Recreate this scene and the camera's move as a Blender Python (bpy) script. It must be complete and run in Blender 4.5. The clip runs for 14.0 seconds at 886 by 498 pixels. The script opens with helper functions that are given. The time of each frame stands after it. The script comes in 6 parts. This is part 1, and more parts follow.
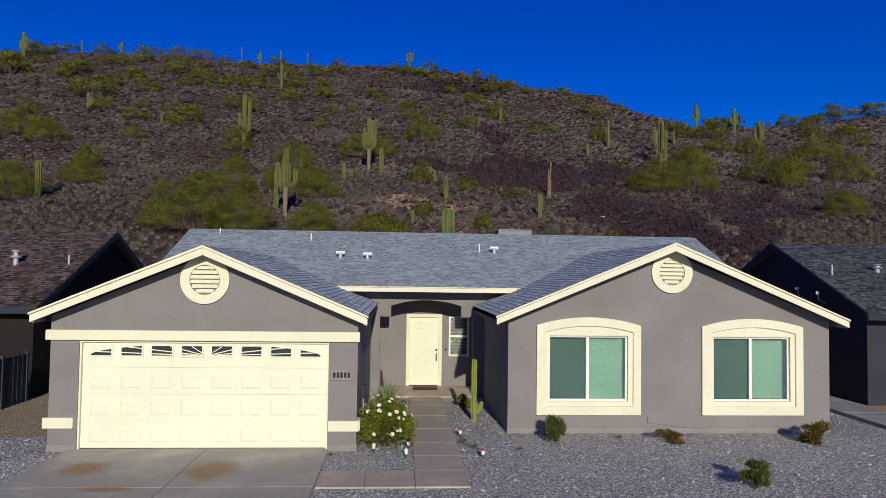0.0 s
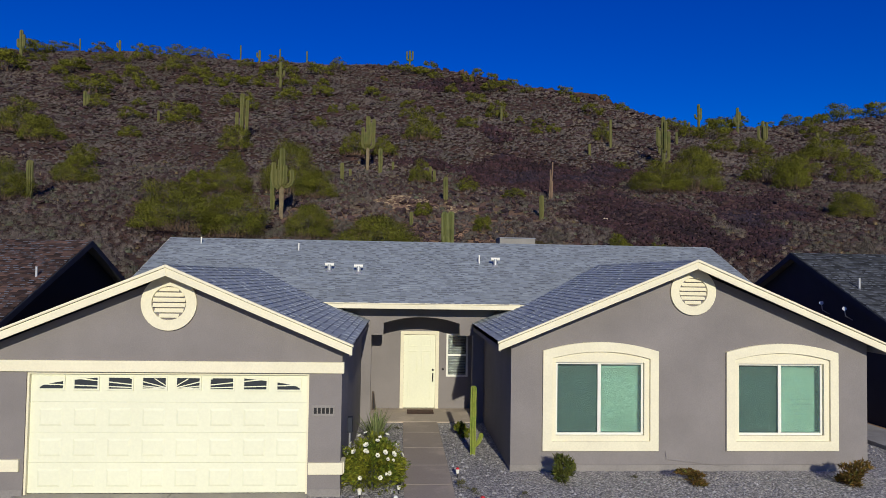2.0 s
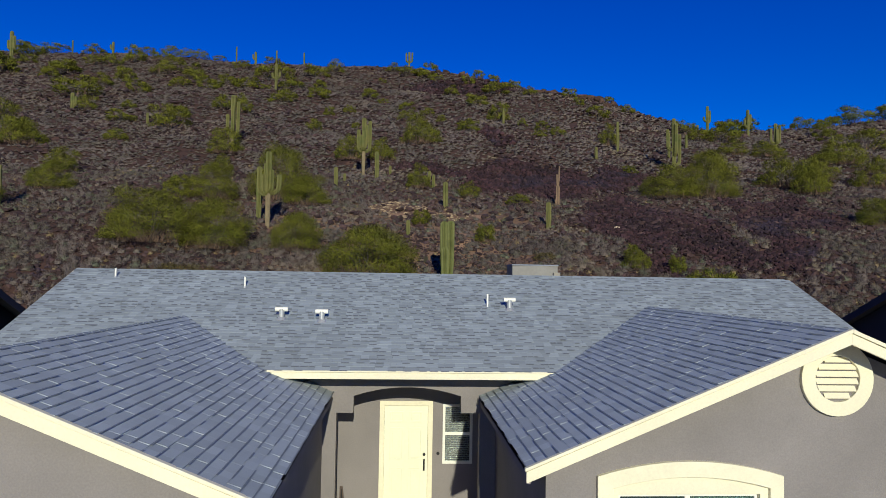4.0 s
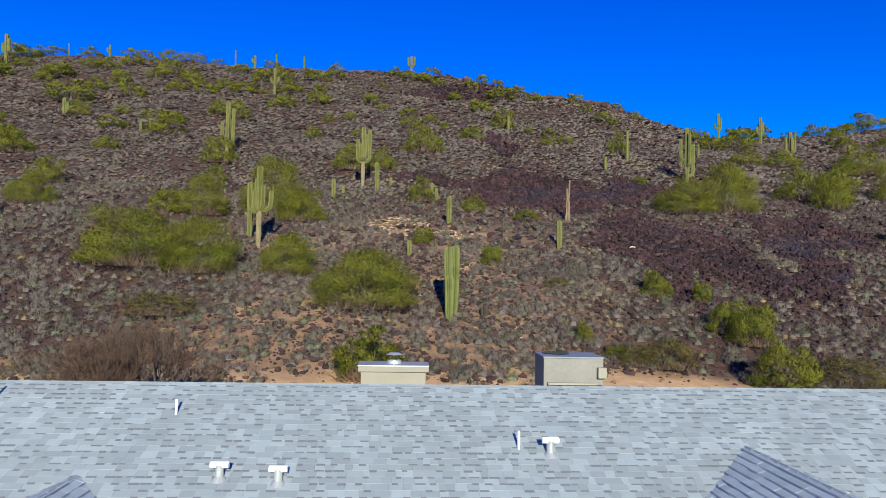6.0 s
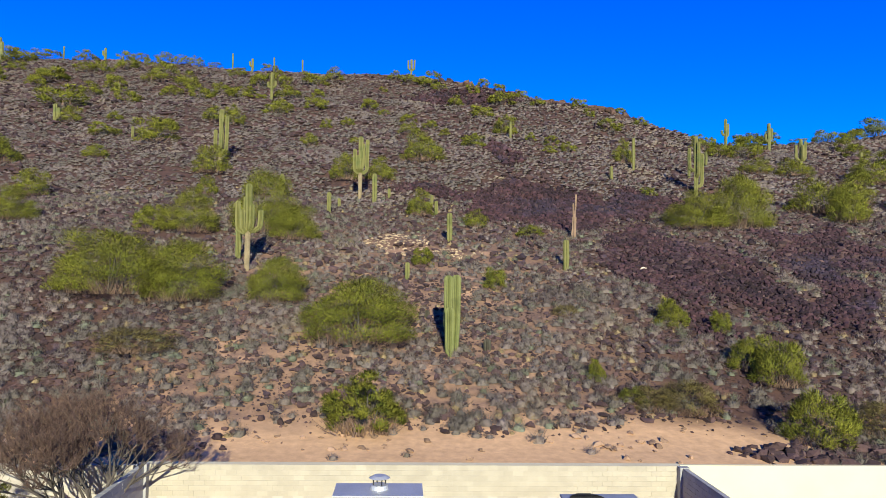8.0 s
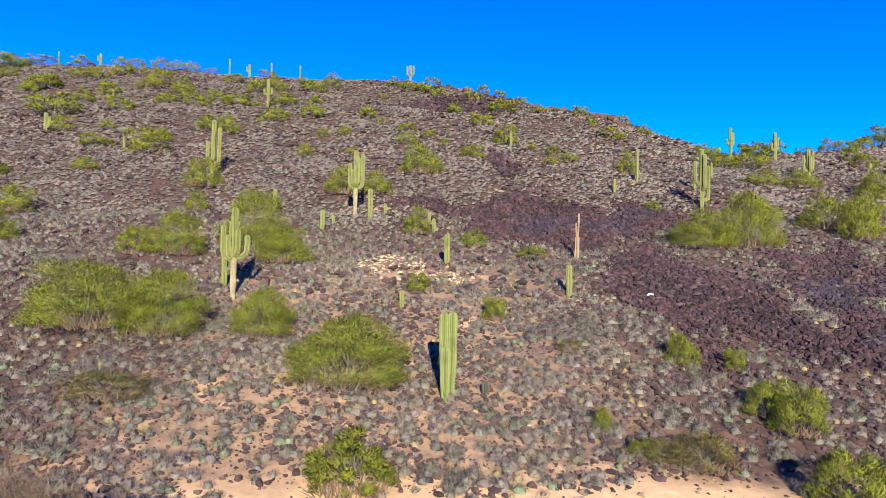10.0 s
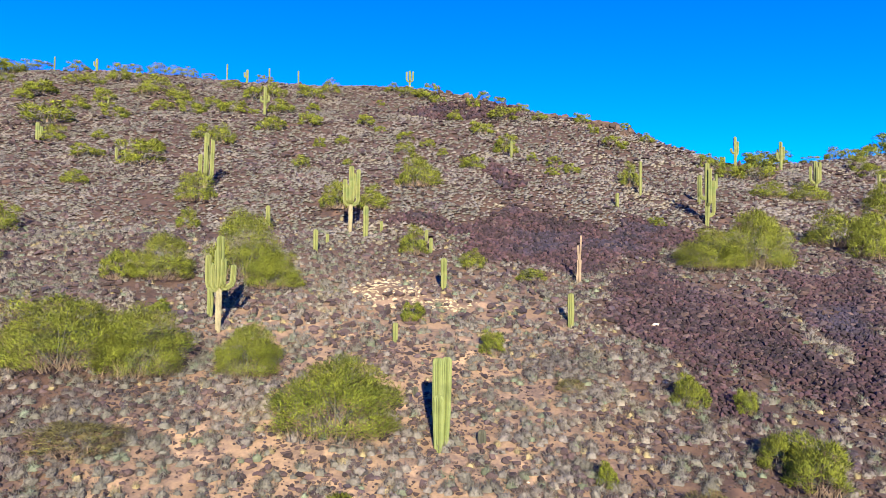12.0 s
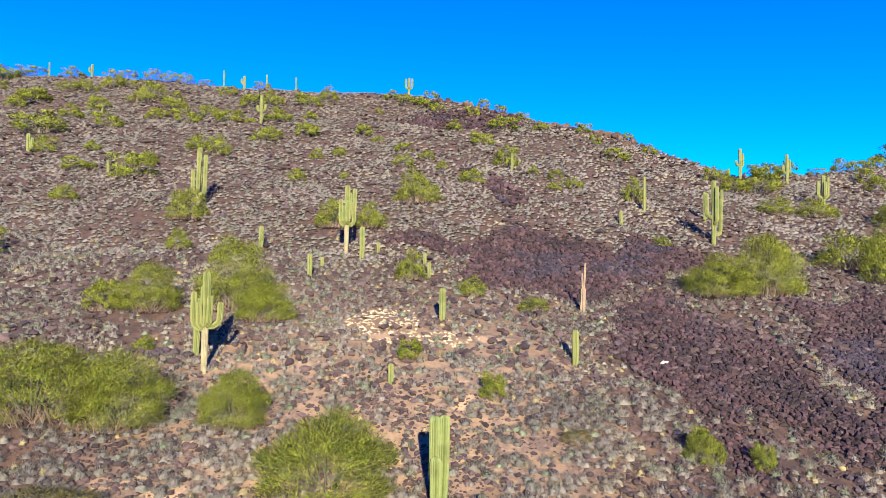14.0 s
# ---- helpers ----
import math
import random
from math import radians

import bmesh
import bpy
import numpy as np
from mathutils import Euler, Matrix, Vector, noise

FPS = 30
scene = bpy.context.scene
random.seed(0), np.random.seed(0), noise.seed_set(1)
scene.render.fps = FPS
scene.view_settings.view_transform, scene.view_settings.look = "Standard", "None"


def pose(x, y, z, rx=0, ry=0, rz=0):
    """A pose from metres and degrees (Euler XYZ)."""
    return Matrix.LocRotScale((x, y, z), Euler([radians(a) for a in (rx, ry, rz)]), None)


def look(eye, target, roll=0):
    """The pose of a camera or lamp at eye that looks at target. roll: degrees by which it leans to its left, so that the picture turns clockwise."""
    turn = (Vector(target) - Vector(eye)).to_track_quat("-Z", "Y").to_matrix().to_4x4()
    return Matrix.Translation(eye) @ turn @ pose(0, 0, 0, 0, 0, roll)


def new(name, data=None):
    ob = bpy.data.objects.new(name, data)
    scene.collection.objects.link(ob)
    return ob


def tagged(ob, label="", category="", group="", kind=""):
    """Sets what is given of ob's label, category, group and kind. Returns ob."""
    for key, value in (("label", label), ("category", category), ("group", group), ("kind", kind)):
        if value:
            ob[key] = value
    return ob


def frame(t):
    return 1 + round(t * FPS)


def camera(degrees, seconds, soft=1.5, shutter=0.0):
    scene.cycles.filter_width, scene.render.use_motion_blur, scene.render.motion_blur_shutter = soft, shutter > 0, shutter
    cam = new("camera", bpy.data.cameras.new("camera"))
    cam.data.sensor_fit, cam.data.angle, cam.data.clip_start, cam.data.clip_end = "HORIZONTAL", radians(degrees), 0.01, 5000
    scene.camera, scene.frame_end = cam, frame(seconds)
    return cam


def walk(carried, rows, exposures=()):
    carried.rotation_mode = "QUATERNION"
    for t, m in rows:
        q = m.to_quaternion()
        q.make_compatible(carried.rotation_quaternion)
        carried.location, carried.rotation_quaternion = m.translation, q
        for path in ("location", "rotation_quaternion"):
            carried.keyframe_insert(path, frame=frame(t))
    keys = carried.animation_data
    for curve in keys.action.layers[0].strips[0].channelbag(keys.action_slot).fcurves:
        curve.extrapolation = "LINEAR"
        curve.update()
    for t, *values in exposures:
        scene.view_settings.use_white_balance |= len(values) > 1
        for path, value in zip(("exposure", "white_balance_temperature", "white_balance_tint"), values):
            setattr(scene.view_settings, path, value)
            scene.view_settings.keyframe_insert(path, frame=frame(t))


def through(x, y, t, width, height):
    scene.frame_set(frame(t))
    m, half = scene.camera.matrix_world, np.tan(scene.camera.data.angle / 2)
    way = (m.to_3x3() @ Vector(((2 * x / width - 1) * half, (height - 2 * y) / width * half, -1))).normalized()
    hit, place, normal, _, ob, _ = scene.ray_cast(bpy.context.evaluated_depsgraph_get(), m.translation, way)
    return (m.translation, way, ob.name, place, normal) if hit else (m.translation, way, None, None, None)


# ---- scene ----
cam = camera(66.0, 14.0, soft=0.8)
PATH = [
    (0, (6.289, -13.937, 3.497), (6.413, -11.942, 3.577), 0.8),
    (0.5, (6.298, -13.895, 3.688), (6.422, -11.9, 3.767), 0.8),
    (1, (6.332, -13.674, 3.841), (6.455, -11.68, 3.918), 0.9),
    (1.5, (6.382, -13.195, 3.881), (6.505, -11.2, 3.959), 0.9),
    (2, (6.472, -12.392, 3.929), (6.595, -10.397, 4.006), 0.9),
    (2.5, (6.592, -11.214, 3.987), (6.714, -9.219, 4.067), 0.9),
    (3, (6.721, -9.809, 4.165), (6.843, -7.814, 4.248), 0.9),
    (5.5, (6.99, -3.603, 6.354), (7.106, -1.609, 6.448), 1.0),
    (6, (6.969, -2.623, 6.856), (7.085, -0.628, 6.951), 1.1),
    (6.5, (6.98, -1.61, 7.367), (7.096, 0.384, 7.462), 1.0),
    (7, (7.017, -0.743, 7.848), (7.133, 1.252, 7.943), 1.1),
    (7.5, (7.1, 0.11, 8.382), (7.214, 2.105, 8.477), 1.1),
    (8, (7.19, 0.868, 8.935), (7.304, 2.863, 9.031), 1.1),
    (10.5, (7.793, 4.393, 11.753), (7.904, 6.388, 11.853), 1.1),
    (11, (7.933, 5.015, 12.345), (8.043, 7.009, 12.444), 1.1),
    (11.5, (8.064, 5.545, 12.979), (8.173, 7.54, 13.079), 1.1),
    (12, (8.196, 6.151, 13.645), (8.304, 8.145, 13.745), 1.1),
    (12.5, (8.254, 6.757, 14.403), (8.361, 8.751, 14.502), 1.1),
    (13, (8.314, 7.406, 15.109), (8.421, 9.401, 15.207), 1.2),
    (13.5, (8.388, 8.023, 15.786), (8.495, 10.017, 15.884), 1.2),
    (14, (8.377, 8.715, 16.453), (8.486, 10.71, 16.554), 1.2),
]

# exposure and white balance of the travelling camera: it opens up as the bright house leaves the view
EXPO = [(0, -0.43, 6350, 10), (2.0, -0.48, 6350, 10), (3.2, -0.47, 6350, 8), (5.3, 0.41, 6500, -2), (6.5, 0.69, 6500, 0), (8.2, 0.95, 6550, 3), (10.5, 1.64, 6650, 2), (14.0, 1.77, 6650, 0)]
walk(cam, [(t, look(e, g, r)) for t, e, g, r in PATH], EXPO)

# ---- world and sun ----
SUN_TO = Vector((-0.066, 1.0, -0.338)).normalized()
world = bpy.data.worlds.new("sky")
scene.world = world
world.use_nodes = True
wn, wl = world.node_tree.nodes, world.node_tree.links
wn.clear()
sky = wn.new("ShaderNodeTexSky")
sky.sky_type = "NISHITA"
sky.sun_disc = False
sky.sun_elevation = math.atan2(0.338, 1.0)
sky.sun_rotation = math.atan2(0.066, -1.0)
sky.altitude, sky.air_density, sky.dust_density, sky.ozone_density = 500, 1.0, 0.0, 4.0
hsv = wn.new("ShaderNodeHueSaturation")
hsv.inputs["Saturation"].default_value = 1.55
hsv.inputs["Hue"].default_value = 0.537
bg = wn.new("ShaderNodeBackground")
bg.inputs["Strength"].default_value = 0.128
out = wn.new("ShaderNodeOutputWorld")
wl.new(sky.outputs[0], hsv.inputs["Color"])
wl.new(hsv.outputs[0], bg.inputs["Color"])
wl.new(bg.outputs[0], out.inputs["Surface"])
sun_data = bpy.data.lights.new("sun", "SUN")
sun_data.energy, sun_data.angle, sun_data.color = 5.0, radians(0.55), (1.0, 0.93, 0.76)
sun = new("sun", sun_data)
sun.matrix_world = look((0, -40, 30), Vector((0, -40, 30)) + SUN_TO)


# ---- materials ----
def nodes_of(name):
    m = bpy.data.materials.new(name)
    m.use_nodes = True
    nt = m.node_tree
    return m, nt, nt.nodes["Principled BSDF"]


def noise_at(nt, pos, scale, detail=4.0, rough=0.6):
    n = nt.nodes.new("ShaderNodeTexNoise")
    n.inputs["Scale"].default_value, n.inputs["Detail"].default_value = scale, detail
    n.inputs["Roughness"].default_value = rough
    nt.links.new(pos, n.inputs["Vector"])
    return n.outputs["Fac"]


def ramp(nt, fac, stops):
    r = nt.nodes.new("ShaderNodeValToRGB")
    e = r.color_ramp.elements
    while len(e) < len(stops):
        e.new(0.5)
    for el, (p, c) in zip(e, stops):
        el.position, el.color = p, (*c, 1)
    nt.links.new(fac, r.inputs[0])
    return r.outputs[0]


def mix(nt, kind, fac, a, b):
    m = nt.nodes.new("ShaderNodeMix")
    m.data_type, m.blend_type = "RGBA", kind
    for value, socket in ((fac, m.inputs[0]), (a, m.inputs[6]), (b, m.inputs[7])):
        if isinstance(value, (int, float)):
            socket.default_value = value
        elif isinstance(value, tuple):
            socket.default_value = (*value, 1)
        else:
            nt.links.new(value, socket)
    return m.outputs[2]


def grey(v):
    return (v, v, v)


def mat(name, base, rough=0.85, var=0.2, scale=1.5, fine=25.0, bump=0.25, depth=0.01, metal=0.0, tones=None, each="", spread=0.25, spec=0.3):
    """A surface with broad stains and fine grain. tones: other base colours met in patches; each: 'object' or 'island' for piece by piece change."""
    m, nt, p = nodes_of(name)
    pos = nt.nodes.new("ShaderNodeNewGeometry").outputs["Position"]
    broad, grain = noise_at(nt, pos, scale), noise_at(nt, pos, fine, 3.0)
    col = base
    if tones:
        stops = [base, *tones]
        col = ramp(nt, broad, [(0.34 + 0.32 * i / (len(stops) - 1), c) for i, c in enumerate(stops)])
    if each:
        node = nt.nodes.new("ShaderNodeObjectInfo" if each == "object" else "ShaderNodeNewGeometry")
        rnd = node.outputs["Random" if each == "object" else "Random Per Island"]
        col = mix(nt, "MULTIPLY", 1.0, col, ramp(nt, rnd, [(0.0, grey(1 - spread)), (0.6, grey(1.0)), (1.0, grey(1 + spread))]))
    col = mix(nt, "MULTIPLY", 1.0, col, ramp(nt, broad, [(0.3, grey(1 - var)), (0.7, grey(1 + var * 0.6))]))
    col = mix(nt, "MULTIPLY", 1.0, col, ramp(nt, grain, [(0.3, grey(1 - var * 0.8)), (0.7, grey(1 + var * 0.5))]))
    nt.links.new(col, p.inputs["Base Color"])
    p.inputs["Roughness"].default_value, p.inputs["Metallic"].default_value = rough, metal
    p.inputs["Specular IOR Level"].default_value = spec
    if bump:
        b = nt.nodes.new("ShaderNodeBump")
        b.inputs["Strength"].default_value, b.inputs["Distance"].default_value = bump, depth
        nt.links.new(grain, b.inputs["Height"])
        nt.links.new(b.outputs[0], p.inputs["Normal"])
    return m


def gravel_mat(name, tones, cell=28.0, var=0.5, depth=0.02):
    """Loose stones a few centimetres wide, each of its own tone, with the shade of the gaps painted in."""
    m, nt, p = nodes_of(name)
    pos = nt.nodes.new("ShaderNodeNewGeometry").outputs["Position"]
    v = nt.nodes.new("ShaderNodeTexVoronoi")
    v.inputs["Scale"].default_value = cell
    nt.links.new(pos, v.inputs["Vector"])
    sep = nt.nodes.new("ShaderNodeSeparateColor")
    nt.links.new(v.outputs["Color"], sep.inputs[0])
    n = len(tones)
    col = ramp(nt, sep.outputs[0], [(0.1 + 0.8 * i / (n - 1), c) for i, c in enumerate(tones)])
    # shade between the stones, as colour darkening towards the cell edges
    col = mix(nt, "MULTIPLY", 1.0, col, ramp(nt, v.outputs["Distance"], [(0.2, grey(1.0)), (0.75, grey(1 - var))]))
    col = mix(nt, "MULTIPLY", 1.0, col, ramp(nt, noise_at(nt, pos, 0.9), [(0.3, grey(0.93)), (0.7, grey(1.06))]))
    nt.links.new(col, p.inputs["Base Color"])
    p.inputs["Roughness"].default_value = 0.95
    b = nt.nodes.new("ShaderNodeBump")
    b.invert = True
    b.inputs["Strength"].default_value, b.inputs["Distance"].default_value = 0.8, depth
    nt.links.new(v.outputs["Distance"], b.inputs["Height"])
    nt.links.new(b.outputs[0], p.inputs["Normal"])
    return m


def glass_mat(name, tint, rough=0.03, through=0.93):
    m, nt, p = nodes_of(name)
    p.inputs["Base Color"].default_value = (*tint, 1)
    p.inputs["Roughness"].default_value = rough
    p.inputs["Transmission Weight"].default_value = through
    p.inputs["IOR"].default_value = 1.45
    return m


M_STUCCO = mat("grey_stucco", (0.235, 0.215, 0.205), 0.92, 0.12, 0.9, 45, 0.6, 0.006)
M_STUCCO_BASE = mat("grey_footing", (0.27, 0.25, 0.23), 0.92, 0.16, 1.4, 40, 0.5, 0.006)
M_CREAM = mat("cream_paint", (0.80, 0.75, 0.55), 0.7, 0.07, 1.2, 30, 0.15, 0.004)
M_DOOR = mat("ivory_door_paint", (0.80, 0.80, 0.60), 0.5, 0.04, 0.7, 18, 0.04, 0.003)
M_WHITE = mat("white_vinyl", (0.80, 0.79, 0.70), 0.45, 0.05, 2, 20, 0.0)
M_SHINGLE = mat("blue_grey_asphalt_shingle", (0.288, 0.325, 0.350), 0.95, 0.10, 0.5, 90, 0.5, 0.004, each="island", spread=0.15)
M_SHINGLE_OBJ = mat("blue_grey_asphalt_shingle_single", (0.288, 0.325, 0.350), 0.95, 0.10, 0.5, 90, 0.5, 0.004, each="object", spread=0.15)
# dark granule band of the tabs, with their shadow line drawn into the colour
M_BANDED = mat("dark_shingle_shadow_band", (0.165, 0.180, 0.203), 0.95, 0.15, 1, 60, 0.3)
M_DECK = mat("dark_roof_underlay", (0.075, 0.085, 0.10), 0.95, 0.15, 1, 40, 0.3)
M_SHINGLE_BROWN = mat("brown_asphalt_shingle", (0.10, 0.06, 0.048), 0.95, 0.25, 0.6, 70, 0.5, 0.004, each="island", spread=0.75)
M_SHINGLE_SLATE = mat("slate_asphalt_shingle", (0.065, 0.072, 0.08), 0.95, 0.25, 0.6, 70, 0.5, 0.004, each="island", spread=0.65)
M_DARK_TRIM = mat("dark_navy_fascia", (0.03, 0.035, 0.05), 0.8, 0.15, 2, 30, 0.1)
# stucco of the next houses: the shade on their walls is in the colour
M_NEIGHBOUR = mat("shade_darkened_blue_grey_stucco", (0.038, 0.042, 0.056), 0.92, 0.14, 0.9, 40, 0.5, 0.006)
M_NEIGHBOUR_L = mat("shade_darkened_brown_stucco", (0.017, 0.015, 0.014), 0.92, 0.14, 0.9, 40, 0.5, 0.006)
M_FENCE = mat("dark_green_fence_steel", (0.035, 0.05, 0.055), 0.6, 0.15, 1.5, 20, 0.1)
M_CONCRETE = mat("worn_concrete", (0.36, 0.34, 0.29), 0.9, 0.16, 0.8, 30, 0.3, 0.004, tones=[(0.33, 0.315, 0.28), (0.39, 0.37, 0.32)])
M_WALKWAY = mat("brown_grey_concrete", (0.46, 0.39, 0.31), 0.9, 0.15, 1.1, 35, 0.3, 0.004, tones=[(0.42, 0.36, 0.29), (0.50, 0.42, 0.33)])
M_BLOCK = mat("cream_concrete_block", (0.34, 0.31, 0.24), 0.95, 0.12, 1.0, 40, 0.5, 0.005, each="object", spread=0.06)
M_BLOCK_DUST = mat("dust_stained_block", (0.39, 0.32, 0.22), 0.95, 0.12, 0.9, 30, 0.5, 0.005, tones=[(0.40, 0.31, 0.20), (0.36, 0.32, 0.25)])
M_BLOCK_REST = mat("cream_concrete_block_course", (0.36, 0.33, 0.27), 0.95, 0.12, 1.0, 40, 0.5, 0.005, each="island", spread=0.10)
M_BLOCK_SIDE = mat("grey_concrete_block", (0.30, 0.30, 0.29), 0.95, 0.12, 1.0, 40, 0.5, 0.005, each="island", spread=0.10)
M_MORTAR = mat("mortar", (0.34, 0.32, 0.27), 0.95, 0.1, 2, 50, 0.4)
M_WALL_CREAM = mat("pale_yellow_wall_paint", (0.58, 0.52, 0.33), 0.9, 0.05, 0.8, 30, 0.2, 0.004)
M_GALV = mat("galvanised_sheet", (0.46, 0.47, 0.48), 0.45, 0.12, 2.0, 25, 0.05, 0.003, metal=0.45)
M_HOLE = mat("black_opening", (0.008, 0.008, 0.008), 1.0, 0.1, 3, 30, 0.0, spec=0.0)
M_DUCT = mat("polished_sheet_metal", (0.60, 0.62, 0.64), 0.16, 0.06, 1.5, 8, 0.03, 0.003, metal=1.0)
M_AC = mat("grey_cabinet_paint", (0.22, 0.21, 0.19), 0.5, 0.1, 1.5, 20, 0.05)
M_AC_TOP = mat("blue_grey_cabinet_lid", (0.22, 0.24, 0.28), 0.55, 0.1, 1.5, 20, 0.05)
M_CHIMNEY = mat("beige_chimney_stucco", (0.30, 0.275, 0.225), 0.92, 0.08, 1.0, 40, 0.4, 0.005)
M_BLACK = mat("black_metal", (0.015, 0.015, 0.016), 0.5, 0.1, 3, 30, 0.05)
M_RED = mat("red_paint", (0.55, 0.03, 0.04), 0.5, 0.1, 3, 30, 0.05)
M_TERRA = mat("orange_terracotta", (0.50, 0.20, 0.05), 0.8, 0.15, 4, 30, 0.2)
M_MAT = mat("woven_brown_mat", (0.085, 0.045, 0.035), 0.95, 0.4, 8, 60, 0.4)
M_BLIND = mat("pale_blind_slat", (0.25, 0.275, 0.225), 0.6, 0.05, 2, 20, 0.0)
M_GLASS = glass_mat("green_tinted_glass", (0.48, 0.73, 0.68))
M_GLASS_DARK = glass_mat("screened_glass", (0.22, 0.335, 0.35), 0.05, 0.93)
M_CLEAR = glass_mat("clear_glass", (0.80, 0.86, 0.86))
M_PANE_DARK = glass_mat("dark_glass", (0.05, 0.06, 0.07), 0.05, 0.2)
M_RECESS = mat("dark_interior", (0.03, 0.03, 0.03), 0.9, 0.1, 2, 20, 0.0)
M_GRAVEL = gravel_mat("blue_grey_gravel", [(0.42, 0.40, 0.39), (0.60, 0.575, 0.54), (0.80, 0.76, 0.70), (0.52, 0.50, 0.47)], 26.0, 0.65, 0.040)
M_GRAVEL_BROWN = gravel_mat("tan_gravel", [(0.40, 0.29, 0.16), (0.54, 0.42, 0.25), (0.62, 0.50, 0.31)], 26, 0.5)


# ---- mesh helpers ----
def box(bm, x0, x1, y0, y1, z0, z1):
    v = [bm.verts.new((x, y, z)) for z in (z0, z1) for y in (y0, y1) for x in (x0, x1)]
    for f in ((0, 2, 3, 1), (4, 5, 7, 6), (0, 1, 5, 4), (2, 6, 7, 3), (0, 4, 6, 2), (1, 3, 7, 5)):
        bm.faces.new([v[i] for i in f])
    return v


def prism(bm, pts, y0, y1, axis="y"):
    """A polygon given in two axes, drawn out along the third: (x, z) along y, (y, z) along x or (x, y) along z."""
    def at(p, d):
        return {"y": (p[0], d, p[1]), "x": (d, p[0], p[1]), "z": (p[0], p[1], d)}[axis]
    a, b = [bm.verts.new(at(p, y0)) for p in pts], [bm.verts.new(at(p, y1)) for p in pts]
    bm.faces.new(a)
    bm.faces.new(b[::-1])
    n = len(pts)
    for i in range(n):
        bm.faces.new((a[i], b[i], b[(i + 1) % n], a[(i + 1) % n]))


def band(bm, outer, inner, y0, y1, closed=True):
    """A flat ring between two outlines in x and z, from depth y0 to y1."""
    n = len(outer)
    rows = [[bm.verts.new((p[0], y, p[1])) for p in line] for line in (outer, inner) for y in (y0, y1)]
    of, ob, nf, nb = rows
    for i in range(n if closed else n - 1):
        j = (i + 1) % n
        for q in ((of[i], nf[i], nf[j], of[j]), (ob[i], ob[j], nb[j], nb[i]), (of[i], of[j], ob[j], ob[i]), (nf[i], nb[i], nb[j], nf[j])):
            bm.faces.new(q)
    if not closed:
        for i in (0, n - 1):
            bm.faces.new((of[i], ob[i], nb[i], nf[i]))


def tube(bm, a, b, r0, r1, n=10):
    a, b = Vector(a), Vector(b)
    q = (b - a).to_track_quat("Z", "Y")
    ring = [[bm.verts.new(c + q @ Vector((r * math.cos(2 * math.pi * i / n), r * math.sin(2 * math.pi * i / n), 0))) for i in range(n)] for c, r in ((a, r0), (b, r1))]
    for i in range(n):
        bm.faces.new((ring[0][i], ring[0][(i + 1) % n], ring[1][(i + 1) % n], ring[1][i]))
    bm.faces.new(ring[0][::-1])
    bm.faces.new(ring[1])


def holed_wall(bm, x0, x1, y0, y1, z0, z1, holes, axis="y"):
    """A wall in x and z with rectangular openings (xa, xb, za, zb) right through it."""
    xs = sorted({x0, x1, *[h[0] for h in holes], *[h[1] for h in holes]})
    for a, b in zip(xs, xs[1:]):
        z = z0
        for h in sorted((h for h in holes if h[0] < (a + b) / 2 < h[1]), key=lambda h: h[2]):
            if h[2] > z + 1e-6:
                box(bm, a, b, y0, y1, z, h[2])
            z = h[3]
        if z1 > z + 1e-6:
            box(bm, a, b, y0, y1, z, z1)


def weld(bm):
    """Joins touching boxes into one shell: common corners merged, inner faces gone."""
    bmesh.ops.remove_doubles(bm, verts=bm.verts, dist=1e-4)
    bm.verts.index_update()
    seen = {}
    for f in bm.faces:
        seen.setdefault(frozenset(v.index for v in f.verts), []).append(f)
    bmesh.ops.delete(bm, geom=[f for g in seen.values() if len(g) > 1 for f in g], context="FACES")
    return bm


def mesh_of(name, bm, material, bevel=0.0, smooth=False):
    bmesh.ops.recalc_face_normals(bm, faces=bm.faces)
    if bevel:
        bmesh.ops.bevel(bm, geom=[e for e in bm.edges if e.is_manifold and e.calc_face_angle(0) > 0.5], offset=bevel, segments=2, affect="EDGES", profile=0.5)
    me = bpy.data.meshes.new(name)
    bm.to_mesh(me)
    bm.free()
    me.materials.append(material)
    if smooth:
        me.shade_smooth()
    return me


def thing(name, at=(0, 0, 0), label="", category="", group="", kind=""):
    ob = new(name)
    ob.location = at
    ob.empty_display_size = 0.2
    return tagged(ob, label, category, group, kind)


def part(name, bm, material, parent, label="", bevel=0.0, smooth=False):
    """One mesh, built in the world's coordinates, under a thing or under a part."""
    ob = new(name, mesh_of(name, bm, material, bevel, smooth))
    ob.parent = parent
    if parent.data is None:
        ob.matrix_parent_inverse = Matrix.Translation(-parent.location)
    return tagged(ob, label)


def solo(name, bm, material, label="", category="", group="", kind="", bevel=0.0, smooth=False):
    return tagged(new(name, mesh_of(name, bm, material, bevel, smooth)), label, category, group, kind)


